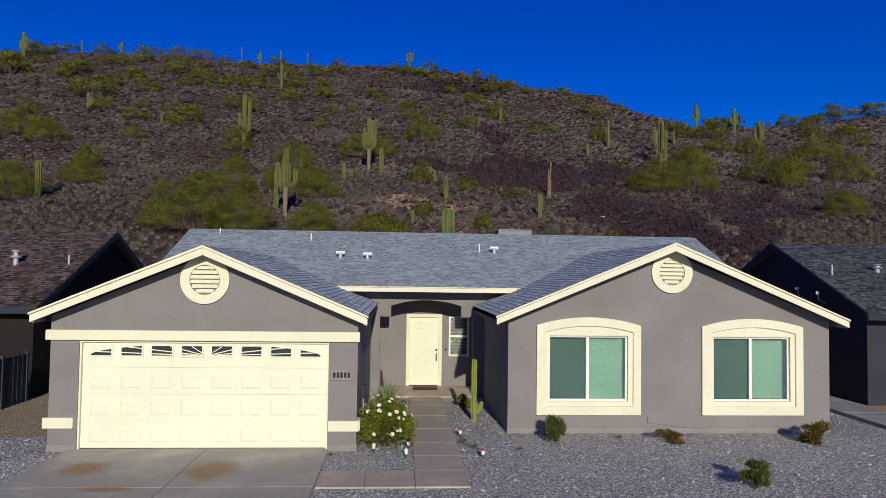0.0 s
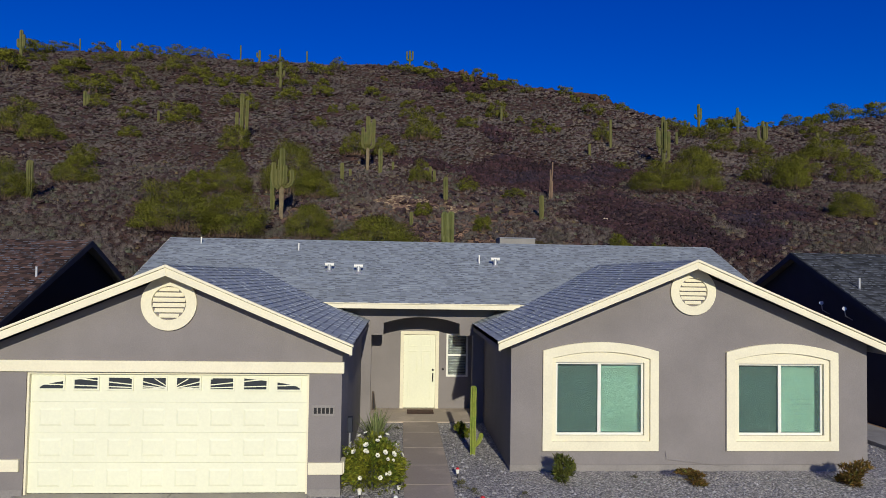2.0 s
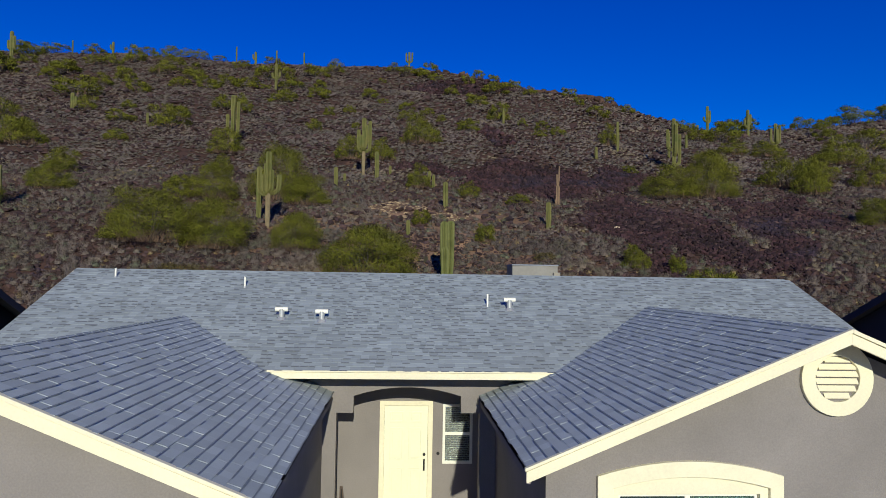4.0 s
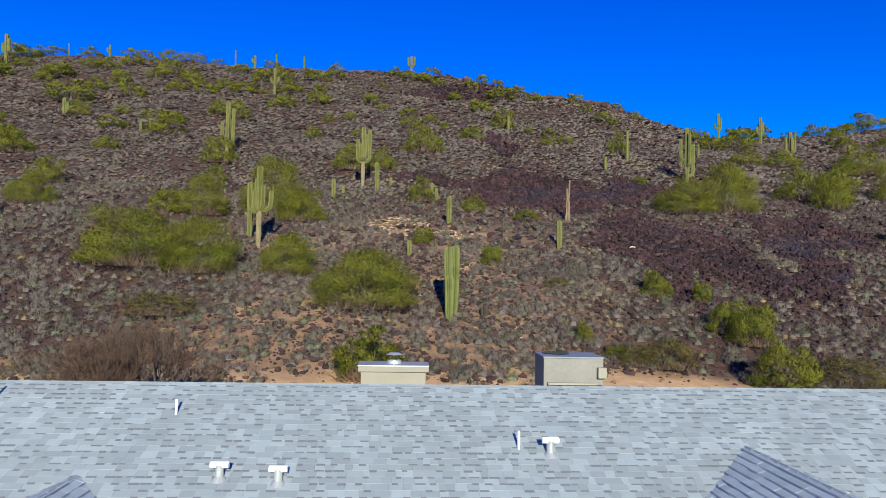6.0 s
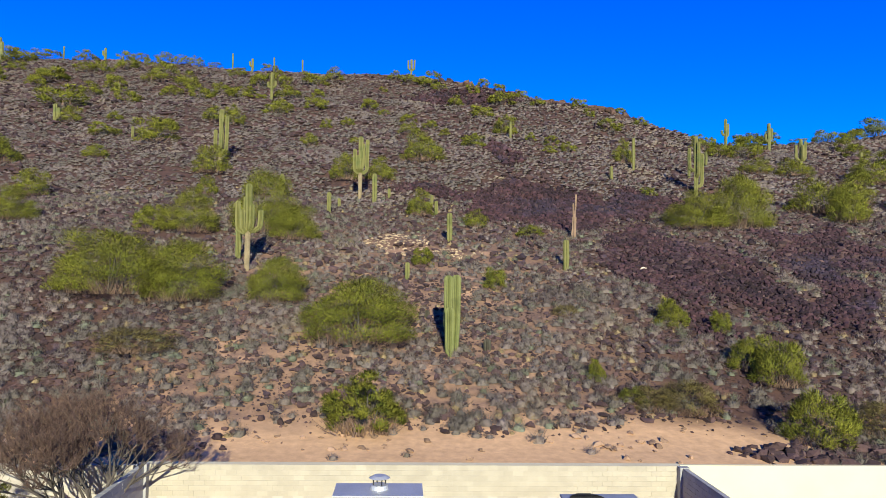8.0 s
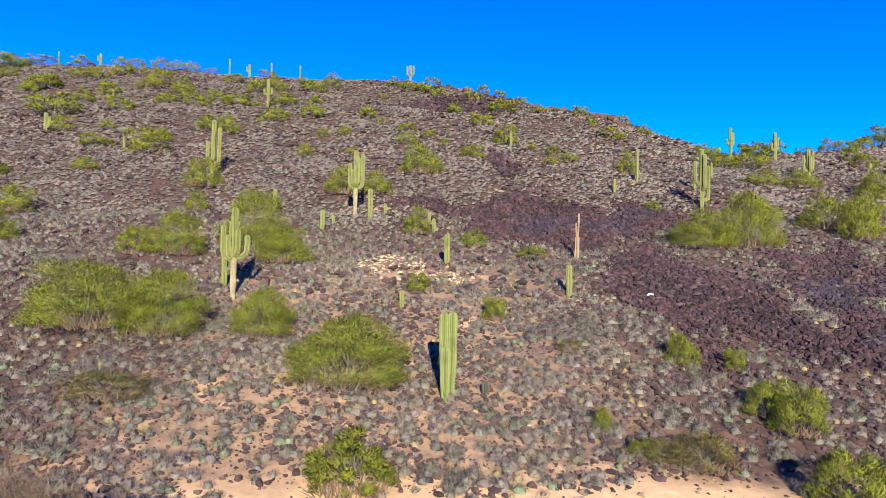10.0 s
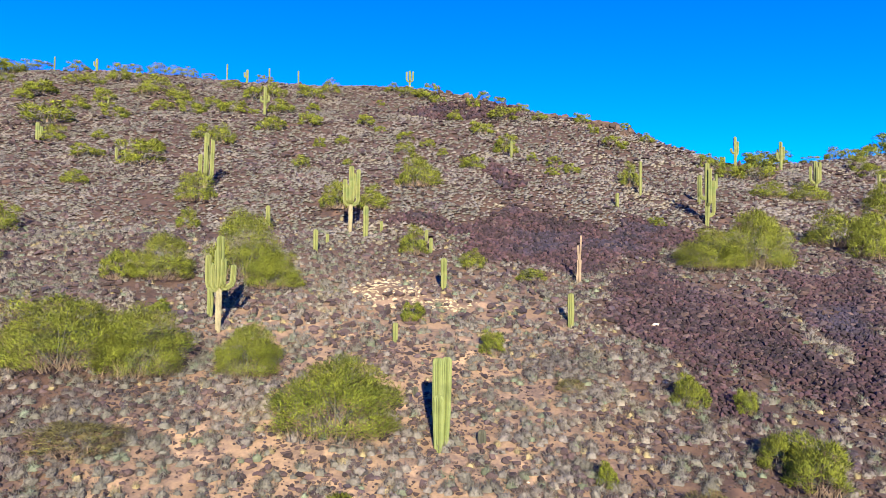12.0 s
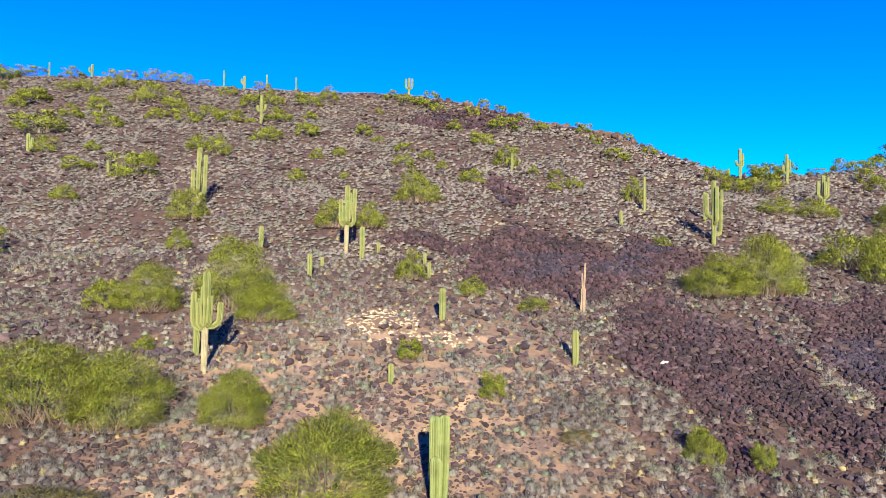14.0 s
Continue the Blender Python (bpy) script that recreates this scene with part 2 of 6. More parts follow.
def arrays(name, verts, faces, material, smooth=False, mats=None, index=None, normals=None):
    """A mesh from arrays of places and of faces with the same number of corners; normals: soft shading ways, one a place."""
    me = bpy.data.meshes.new(name)
    nv, nf, k = len(verts), len(faces), faces.shape[1]
    me.vertices.add(nv)
    me.vertices.foreach_set("co", np.ascontiguousarray(verts, dtype=np.float32).ravel())
    me.loops.add(nf * k)
    me.loops.foreach_set("vertex_index", np.ascontiguousarray(faces, dtype=np.int32).ravel())
    me.polygons.add(nf)
    me.polygons.foreach_set("loop_start", np.arange(0, nf * k, k, dtype=np.int32))
    for m in mats or [material]:
        me.materials.append(m)
    if index is not None:
        me.polygons.foreach_set("material_index", np.ascontiguousarray(index, dtype=np.int32))
    me.update(calc_edges=True)
    if smooth or normals is not None:
        me.shade_smooth()
    else:
        me.shade_flat()
    if normals is not None:
        me.normals_split_custom_set_from_vertices(np.asarray(normals, dtype=float).tolist())
    return me


def unit(v):
    return v / (np.linalg.norm(v, axis=-1, keepdims=True) + 1e-9)


phi = (1 + 5 ** 0.5) / 2
ICO = np.array([(-1, phi, 0), (1, phi, 0), (-1, -phi, 0), (1, -phi, 0), (0, -1, phi), (0, 1, phi), (0, -1, -phi), (0, 1, -phi), (phi, 0, -1), (phi, 0, 1), (-phi, 0, -1), (-phi, 0, 1)]) / math.hypot(1, phi)
ICO_F = np.array([(0, 11, 5), (0, 5, 1), (0, 1, 7), (0, 7, 10), (0, 10, 11), (1, 5, 9), (5, 11, 4), (11, 10, 2), (10, 7, 6), (7, 1, 8), (3, 9, 4), (3, 4, 2), (3, 2, 6), (3, 6, 8), (3, 8, 9), (4, 9, 5), (2, 4, 11), (6, 2, 10), (8, 6, 7), (9, 8, 1)])


# ---- the ground: flat lots, then the hillside ----
Y_KNOTS = (-400, 14, 15.5, 28.12, 28.2, 31, 36, 40, 44, 60, 70, 83, 96, 106, 131, 140, 164, 179, 203, 222, 260)
Z_KNOTS = (-0.06, -0.06, -0.52, -0.52, 0.3, 0.55, 1.0, 2.1, 4.0, 9.8, 12.9, 16.8, 20.7, 25.5, 36, 39.8, 51.3, 57.5, 70, 79, 97)
X_CREST = (-160, -90, -50, 8, 30, 56, 75, 90, 130, 200)
Y_CREST = (235, 228, 222, 205, 190, 167, 145, 145, 165, 200)
Z_CREST = (-4.0, -2.4, -2.8, -0.2, 0.6, -0.2, -2.5, -2.0, -3.7, -3.0)


def rough_height(x, y):
    """Small humps and hollows of the slope, by summed waves."""
    a = np.sin(x * 0.31 + 1.3 * np.sin(y * 0.17)) * np.sin(y * 0.27 + 0.8 * np.sin(x * 0.21)) * 0.22
    b = np.sin(x * 0.83 + y * 0.41 + 2.0) * np.sin(y * 0.71 - x * 0.37) * 0.10
    c = np.sin(x * 0.07 + 0.5) * np.sin(y * 0.06 + 1.0) * 0.35
    return a + b + c


def height(x, y):
    x, y = np.asarray(x, dtype=float), np.asarray(y, dtype=float)
    crest = np.interp(x, X_CREST, Y_CREST)
    yy = np.minimum(y, crest)
    z = sum(np.interp(yy + d, Y_KNOTS, Z_KNOTS) for d in (-2.0, 0.0, 2.0)) / 3 * (yy > 33) + np.interp(yy, Y_KNOTS, Z_KNOTS) * (yy <= 33)
    z = z + np.interp(x, X_CREST, Z_CREST) * np.clip((yy - 100) / (crest - 100), 0, 1)
    over = np.maximum(y - crest, 0)
    z = z - 0.3 * over * np.clip(over / 12, 0, 1)
    z = np.where(y > crest, np.maximum(z, -1), z)
    return z + rough_height(x, y) * np.clip((y - 34) / 12, 0, 1)


def ground_z(x, y):
    return float(height(x, y))


def axis_steps(*spans):
    line = []
    for a, b, step in spans:
        line += list(np.arange(a, b, step))
    return np.array(line + [spans[-1][1]])


gx = axis_steps((-2500, -400, 300), (-400, -110, 10), (-110, -45, 2.5), (-45, 60, 0.9), (60, 150, 2.0), (150, 400, 10), (400, 2500, 300))
gy = axis_steps((-2500, -400, 300), (-400, -20, 40), (-20, 12, 4), (12, 28.1, 1.61), (28.2, 75, 0.6), (75, 130, 1.1), (130, 245, 1.8), (245, 420, 20), (420, 2500, 260))
GX, GY = np.meshgrid(gx, gy)
GZ = height(GX, GY)
nx, ny = len(gx), len(gy)
idx = np.arange(nx * ny).reshape(ny, nx)
quads = np.stack([idx[:-1, :-1], idx[:-1, 1:], idx[1:, 1:], idx[1:, :-1]], axis=-1).reshape(-1, 4)
M_HILL = mat("desert_soil", (0.22, 0.132, 0.081), 0.97, 0.25, 0.35, 5.0, 0.5, 0.04,
             tones=[(0.28, 0.172, 0.105), (0.14, 0.088, 0.066), (0.31, 0.192, 0.116)])
# trodden orange soil near the lots, dark stony soil higher up
_nt = M_HILL.node_tree
_p = _nt.nodes["Principled BSDF"]
_col = _p.inputs["Base Color"].links[0].from_socket
_pos = _nt.nodes.new("ShaderNodeNewGeometry").outputs["Position"]
_xyz = _nt.nodes.new("ShaderNodeSeparateXYZ")
_nt.links.new(_pos, _xyz.inputs[0])


def along_y(a, b, wobble, scale):
    """0 before a metres, 1 past b metres into the slope, with an uneven edge."""
    m = _nt.nodes.new("ShaderNodeMath")
    m.operation = "MULTIPLY_ADD"
    _nt.links.new(noise_at(_nt, _pos, scale), m.inputs[0])
    m.inputs[1].default_value = wobble
    _nt.links.new(_xyz.outputs["Y"], m.inputs[2])
    r = _nt.nodes.new("ShaderNodeMapRange")
    r.inputs["From Min"].default_value, r.inputs["From Max"].default_value = a + wobble / 2, b + wobble / 2
    _nt.links.new(m.outputs[0], r.inputs["Value"])
    return r.outputs[0]


_lava = _nt.nodes.new("ShaderNodeMath")
_lava.operation = "MAXIMUM"
_nt.links.new(along_y(60, 84, 22, 0.07), _lava.inputs[0])
_east = _nt.nodes.new("ShaderNodeMapRange")
_east.inputs["From Min"].default_value, _east.inputs["From Max"].default_value = 9, 20
_mid = _nt.nodes.new("ShaderNodeMath")
_mid.operation = "SUBTRACT"
_nt.links.new(_xyz.outputs["X"], _mid.inputs[0])
_mid.inputs[1].default_value = 6.0
_abs = _nt.nodes.new("ShaderNodeMath")
_abs.operation = "ABSOLUTE"
_nt.links.new(_mid.outputs[0], _abs.inputs[0])
_nt.links.new(_abs.outputs[0], _east.inputs["Value"])
_nt.links.new(_east.outputs[0], _lava.inputs[1])
_col = mix(_nt, "MIX", _lava.outputs[0], _col, mix(_nt, "MULTIPLY", 1.0, _col, (0.30, 0.26, 0.30)))
_col = mix(_nt, "MIX", along_y(35.5, 39.5, 7, 0.25), mix(_nt, "MULTIPLY", 1.0, (0.52, 0.325, 0.175), ramp(_nt, noise_at(_nt, _pos, 2.2, 6.0), [(0.3, grey(0.78)), (0.7, grey(1.12))])), _col)
_nt.links.new(_col, _p.inputs["Base Color"])
ground = tagged(new("ground", arrays("ground", np.stack([GX, GY, GZ], -1).reshape(-1, 3), quads, M_HILL, True)),
                "reddish brown desert soil rising into a long hillside", "ground", kind="structure")


def flat(name, pts, z0, z1, material, label, category, bevel=0.0):
    bm = bmesh.new()
    prism(bm, pts, z0, z1, "z")
    return solo(name, bm, material, label, category, kind="structure", bevel=bevel)


def rect(x0, x1, y0, y1):
    return [(x0, y0), (x1, y0), (x1, y1), (x0, y1)]


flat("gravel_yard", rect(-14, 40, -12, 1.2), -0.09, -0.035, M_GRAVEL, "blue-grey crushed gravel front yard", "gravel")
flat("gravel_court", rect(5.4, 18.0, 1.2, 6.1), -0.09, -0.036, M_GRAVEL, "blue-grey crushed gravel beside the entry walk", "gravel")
flat("gravel_side", rect(-14, -0.4, 1.2, 16), -0.09, -0.034, M_GRAVEL_BROWN, "tan gravel strip beside the garage", "gravel")
flat("yard_soil", rect(-2.4, 18.4, 14.4, 28.0), -0.62, -0.46, mat("orange_yard_soil", (0.46, 0.31, 0.18), 0.97, 0.15, 0.8, 14, 0.5, 0.02), "bare orange soil of the back yard", "ground")


# ---- paving ----
def paving(name, slabs, material, label, category, z0=-0.09, z1=0.0, ramp_to=None):
    root = thing(name, (slabs[0][0], slabs[0][2], z0), label, category, kind="structure")
    for x0, x1, y0, y1 in slabs:
        bm = bmesh.new()
        if ramp_to is None:
            box(bm, x0 + 0.006, x1 - 0.006, y0 + 0.006, y1 - 0.006, z0, z1)
        else:
            prism(bm, [(y0 + 0.006, z0), (y1 - 0.006, z0), (y1 - 0.006, z1), (y1 - 0.55, z1), (y0 + 0.006, ramp_to)], x0 + 0.006, x1 - 0.006, "x")
        part("slab", bm, material, root, bevel=0.006)
    return root


M_DRIVE = mat("stained_concrete", (0.40, 0.37, 0.305), 0.9, 0.14, 0.8, 30, 0.3, 0.004, tones=[(0.37, 0.345, 0.295), (0.43, 0.40, 0.33)])
# rust stains soaked into the drive
_nt = M_DRIVE.node_tree
_p = _nt.nodes["Principled BSDF"]
_col = _p.inputs["Base Color"].links[0].from_socket
_pos = _nt.nodes.new("ShaderNodeNewGeometry").outputs["Position"]
for _x, _y, _rx, _ry in ((3.0, -1.45, 0.55, 0.75), (0.75, -1.35, 0.45, 0.5), (1.6, -2.5, 0.5, 0.2)):
    s1 = _nt.nodes.new("ShaderNodeMapping")
    s1.inputs["Location"].default_value = (-_x / _rx, -_y / _ry, 0)
    s1.inputs["Scale"].default_value = (1 / _rx, 1 / _ry, 0)
    _nt.links.new(_pos, s1.inputs["Vector"])
    ln = _nt.nodes.new("ShaderNodeVectorMath")
    ln.operation = "LENGTH"
    _nt.links.new(s1.outputs[0], ln.inputs[0])
    ad = _nt.nodes.new("ShaderNodeMath")
    ad.operation = "MULTIPLY_ADD"
    _nt.links.new(noise_at(_nt, _pos, 4.2, 6.0, 0.75), ad.inputs[0])
    ad.inputs[1].default_value = 1.3
    less = _nt.nodes.new("ShaderNodeMath")
    less.operation = "SUBTRACT"
    less.inputs[1].default_value = 0.85
    _nt.links.new(ln.outputs["Value"], less.inputs[0])
    _nt.links.new(less.outputs[0], ad.inputs[2])
    k = ramp(_nt, ad.outputs[0], [(0.25, grey(0.75)), (0.85, grey(0.0))])
    _col = mix(_nt, "MIX", k, _col, (0.29, 0.165, 0.055))
_nt.links.new(_col, _p.inputs["Base Color"])

paving("driveway", [(-0.15, 2.5, -2.42, 0.1), (2.5, 4.92, -2.42, 0.1), (-0.15, 2.5, -6.5, -2.42), (2.5, 4.92, -6.5, -2.42), (-0.15, 2.5, -11, -6.5), (2.5, 4.92, -11, -6.5)],
       M_DRIVE, "pale concrete driveway with rust stains", "driveway")
paving("walkway", [(6.6, 7.53, a, b) for b, a in zip((6.05, 4.85, 3.35, 1.9, 0.6, -0.45, -1.47), (4.85, 3.35, 1.9, 0.6, -0.45, -1.47, -2.44))]
       + [(5.75, 6.6, -2.44, -1.47), (4.94, 5.75, -2.44, -1.47)], M_WALKWAY, "brownish concrete entry walk in slabs", "walkway", z1=-0.005)
paving("porch_floor", [(5.7, 8.55, 6.05, 7.4)], M_WALKWAY, "smooth brownish concrete porch slab", "porch", z1=0.1, ramp_to=0.0)
paving("side_walk", [(18.0, 19.3, y, y + 1.5) for y in (0.5, 2.0, 3.5, 5.0, 6.5, 8.0)], M_CONCRETE, "concrete path along the next house", "walkway", z1=0.06)

# ---- the house ----
SLOPE = 5 / 12
RIDGE_Y, RIDGE_Z, EAVE_Y = 9.75, 4.98, 5.45
MAIN_X0, MAIN_X1 = -0.85, 16.75
house = thing("house", (7.9, 5, 0), "single-storey grey stucco house with cream trim and blue-grey shingle roof", "house")


def main_z(y):
    return RIDGE_Z - SLOPE * abs(y - RIDGE_Y)


def gable_front(name, x0, x1, y0, y1, ridge_x, ridge_z, holes, base):
    """A gable wall: a holed rectangle up to the eaves, and the triangle over it."""
    top = ridge_z - 0.16 - SLOPE * (ridge_x - x0)
    bm = bmesh.new()
    holed_wall(bm, x0, x1, y0, y1, base, top, holes)
    e = ridge_z - 0.16 - SLOPE * (x1 - ridge_x)
    prism(bm, [(x0, top), (x1, top), (x1, max(e, top)), (ridge_x, ridge_z - 0.16)], y0, y1)
    return part(name, weld(bm), M_STUCCO, house)


def slab_wall(x0, x1, y0, y1, z0, z1, name="wall", material=None):
    bm = bmesh.new()
    box(bm, x0, x1, y0, y1, z0, z1)
    return part(name, bm, material or M_STUCCO, house)


G_X0, G_X1, G_RX, G_RZ = -0.55, 5.46, 2.44, 4.02
R_X0, R_X1, R_RX, R_RZ, R_Y = 8.77, 16.36, 12.50, 4.31, 1.55
WIN = [(9.62, 11.66, 0.58, 2.34), (13.48, 15.52, 0.58, 2.34)]
gable_front("wall", G_X0, G_X1, 0.0, 0.2, G_RX, G_RZ, [(0.0, 4.88, -0.05, 2.13)], -0.05)
gable_front("wall", R_X0, R_X1, R_Y, R_Y + 0.2, R_RX, R_RZ, WIN, 0.09)
slab_wall(R_X0 - 0.01, R_X1 + 0.01, R_Y - 0.012, R_Y + 0.2, -0.1, 0.088, "footing", M_STUCCO_BASE)
slab_wall(G_X0 - 0.01, -0.004, -0.012, 0.2, -0.1, 0.10, "footing", M_STUCCO_BASE)
slab_wall(4.884, G_X1 + 0.012, -0.012, 0.2, -0.1, 0.10, "footing", M_STUCCO_BASE)
slab_wall(G_X1 - 0.2, G_X1, 0.2, 7.4, -0.1, 2.56)
slab_wall(G_X0, G_X0 + 0.2, 0.2, 14.2, -0.1, 2.66)
slab_wall(R_X0, R_X0 + 0.2, R_Y + 0.2, 7.4, -0.1, 2.56)
slab_wall(R_X1 - 0.2, R_X1, R_Y + 0.2, 14.2, -0.1, 2.66)
slab_wall(G_X0 + 0.2, R_X1 - 0.2, 14.0, 14.2, -0.1, 3.05)
for x in (G_X0, R_X1 - 0.2):
    bm = bmesh.new()
    prism(bm, [(6.2, 2.66), (14.2, 2.66), (14.2, main_z(14.2) - 0.16), (RIDGE_Y, RIDGE_Z - 0.16), (6.2, main_z(6.2) - 0.16)], x, x + 0.2, "x")
    part("gable_wall", bm, M_STUCCO, house)
# door wall and the porch front with its low arch
bm = bmesh.new()
holed_wall(bm, G_X1 - 0.2, R_X0 + 0.2, 7.38, 7.56, 0.0, 3.4, [(6.58, 7.55, 0.1, 2.24), (7.86, 8.44, 1.04, 2.22)])
part("wall", weld(bm), M_STUCCO, house)


def arc(x0, x1, z0, rise, n=18):
    return [(x0 + (x1 - x0) * i / n, z0 + rise * (1 - (2 * i / n - 1) ** 2)) for i in range(n + 1)]


bm = bmesh.new()
low = [(5.72, 2.30), (6.04, 2.30)] + arc(6.042, 8.10, 2.62, 0.17) + [(8.102, 2.30), (8.46, 2.30)]
band(bm, [(p[0], 3.02) for p in low], low, 6.12, 6.36, False)
part("porch_header", bm, M_STUCCO, house)
slab_wall(4.3, 5.72, 6.12, 6.36, 2.3, 3.1, "porch_wall")
slab_wall(8.46, 9.9, 6.12, 6.36, 2.3, 3.1, "porch_wall")
slab_wall(5.462, 5.72, 6.12, 6.36, -0.05, 2.3, "porch_pillar")
slab_wall(8.46, 8.768, 6.12, 6.36, -0.05, 2.3, "porch_pillar")
slab_wall(4.3, 9.9, 6.362, 7.378, 2.84, 2.9, "porch_ceiling")


# roofs: a deck and its covering of shingles, with fascia boards
def roof_plane(name, corners, parent, material):
    """A slab 5 cm thick under a sloping polygon."""
    bm = bmesh.new()
    a = [bm.verts.new(c) for c in corners]
    b = [bm.verts.new((c[0], c[1], c[2] - 0.10)) for c in corners]
    bm.faces.new(a)
    bm.faces.new(b[::-1])
    n = len(a)
    for i in range(n):
        bm.faces.new((a[i], b[i], b[(i + 1) % n], a[(i + 1) % n]))
    return part(name, bm, material, parent)


TAB_WIDTHS = (0.12, 0.16, 0.20, 0.24, 0.28)
TAB_MESH = {}


def tab_mesh(w, dash, course=0.143, t=0.007):
    """One shingle tab with its thick lower edge, some with a dark shadow dash drawn under it; shared by all tabs of
    that width.
    """
    if (w, dash) not in TAB_MESH:
        bm = bmesh.new()
        v = [bm.verts.new(p) for p in ((0, 0, 0), (w - 0.0015, 0, 0), (w - 0.0015, 0, t), (0, 0, t), (w - 0.0015, course + 0.02, 0.002), (0, course + 0.02, 0.002))]
        for q in ((0, 1, 2, 3), (3, 2, 4, 5), (0, 3, 5), (1, 4, 2)):
            bm.faces.new([v[i] for i in q])
        me = mesh_of("shingle", bm, M_SHINGLE_OBJ)
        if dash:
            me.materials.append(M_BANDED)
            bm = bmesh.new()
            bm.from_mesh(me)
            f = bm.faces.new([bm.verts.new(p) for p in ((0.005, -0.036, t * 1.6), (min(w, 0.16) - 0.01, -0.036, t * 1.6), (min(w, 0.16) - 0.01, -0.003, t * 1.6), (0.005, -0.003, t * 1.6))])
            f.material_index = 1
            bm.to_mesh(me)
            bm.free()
        TAB_MESH[w, dash] = me
    return TAB_MESH[w, dash]


def shingle_arrays(origin, along, up, length, rise, inside, seed, singles=None, course=0.143, thick=0.006, wmin=0.10, wmax=0.28, dashes=0.6, dash_h=0.046, lines=False):
    """Courses of shingle tabs on a plane: origin at the eave, along and up as unit ways. inside(u, v) trims them."""
    rng = np.random.default_rng(seed)
    o, a, u = (np.array(v, dtype=float) for v in (origin, along, up))
    nrm = np.cross(a, u)
    nrm = nrm / np.linalg.norm(nrm) * (1 if np.cross(a, u)[2] > 0 else -1)
    verts, faces, dark, tabs = [], [], [], []
    v = 0.0
    while v < rise:
        x = -rng.uniform(0, wmax)
        while x < length:
            w = rng.uniform(wmin, wmax)
            if singles and singles(x, v):
                w = float(rng.choice(TAB_WIDTHS))
            x0, x1 = max(x, 0), min(x + w - 0.0015, length)
            v1 = min(v + course + 0.02, rise)
            lo, hi = inside(v + course * 0.5)
            x0, x1 = max(x0, lo), min(x1, hi)
            if singles and singles(x, v):
                tabs.append((x, v, w, bool(rng.uniform() < dashes)))
            elif x1 - x0 > 0.03:
                t = thick * rng.choice([0.7, 1.0, 1.5])
                base = len(verts)
                for du, dv, h in ((x0, v, 0.0), (x1, v, 0.0), (x0, v, t), (x1, v, t), (x0, v1, 0.002), (x1, v1, 0.002)):
                    verts.append(o + a * du + u * dv + nrm * h)
                faces += [(base, base + 1, base + 3, base + 2), (base + 2, base + 3, base + 5, base + 4), (base, base + 2, base + 4, base + 4), (base + 1, base + 5, base + 3, base + 3)]
                dark += [0, 0, 0, 0]
                # dark strip drawn as the shadow line below the tab
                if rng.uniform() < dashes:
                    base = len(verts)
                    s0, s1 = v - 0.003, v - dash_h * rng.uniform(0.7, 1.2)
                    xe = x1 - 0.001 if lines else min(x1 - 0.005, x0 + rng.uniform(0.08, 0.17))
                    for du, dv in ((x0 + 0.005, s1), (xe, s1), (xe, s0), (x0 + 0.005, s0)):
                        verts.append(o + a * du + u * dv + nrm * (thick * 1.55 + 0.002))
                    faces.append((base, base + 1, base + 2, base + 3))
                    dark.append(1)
            x += w
        v += course
    return np.array(verts), faces, dark, tabs


def shingles(parent, origin, along, up, length, rise, inside, seed, material, label, bands=None, **kw):
    verts, faces, dark, tabs = shingle_arrays(origin, along, up, length, rise, inside, seed, **kw)
    me = bpy.data.meshes.new("shingle_field")
    me.from_pydata([tuple(v) for v in verts], [], [f if f[2] != f[3] else f[:3] for f in faces])
    me.materials.append(material)
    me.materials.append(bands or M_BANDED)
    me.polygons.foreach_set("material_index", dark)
    for x, v, w, dash in tabs:
        tab = new("shingle", tab_mesh(w, dash))
        tab.parent = parent
        a, u = Vector(along), Vector(up)
        tab.matrix_basis = Matrix.Translation(Vector(origin) + a * x + u * v) @ Matrix((a, u, a.cross(u))).transposed().to_4x4()
    ob = new("shingle_field", me)
    ob.parent = parent
    return tagged(ob, label, kind="stuff")


UP = 1 / math.hypot(1, SLOPE)
# wing course lines: granule band and edge shadow in one dark colour
M_COURSE_SHADOW = mat("drawn_course_shadow", (0.23, 0.26, 0.285), 0.95, 0.15, 1, 60, 0.3)
# same shingle as the main roof, lightened: extra sunlight put into the wings' colour
M_SHINGLE_WING_LIT = mat("blue_grey_wing_shingle_lit", (0.40, 0.445, 0.465), 0.95, 0.08, 0.5, 90, 0.3, 0.004, each="island", spread=0.10)
roof = roof_plane("roof", [(MAIN_X0, EAVE_Y, main_z(EAVE_Y)), (MAIN_X1, EAVE_Y, main_z(EAVE_Y)), (MAIN_X1, RIDGE_Y, RIDGE_Z), (MAIN_X0, RIDGE_Y, RIDGE_Z)], house, M_DECK)
roof_back = roof_plane("roof", [(MAIN_X0, RIDGE_Y, RIDGE_Z), (MAIN_X1, RIDGE_Y, RIDGE_Z), (MAIN_X1, 14.35, main_z(14.35)), (MAIN_X0, 14.35, main_z(14.35))], house, M_DECK)
MAIN_RISE = (RIDGE_Y - EAVE_Y) / UP


def valley_y(x, rx, rz):
    return RIDGE_Y - (RIDGE_Z - (rz - SLOPE * abs(x - rx))) / SLOPE


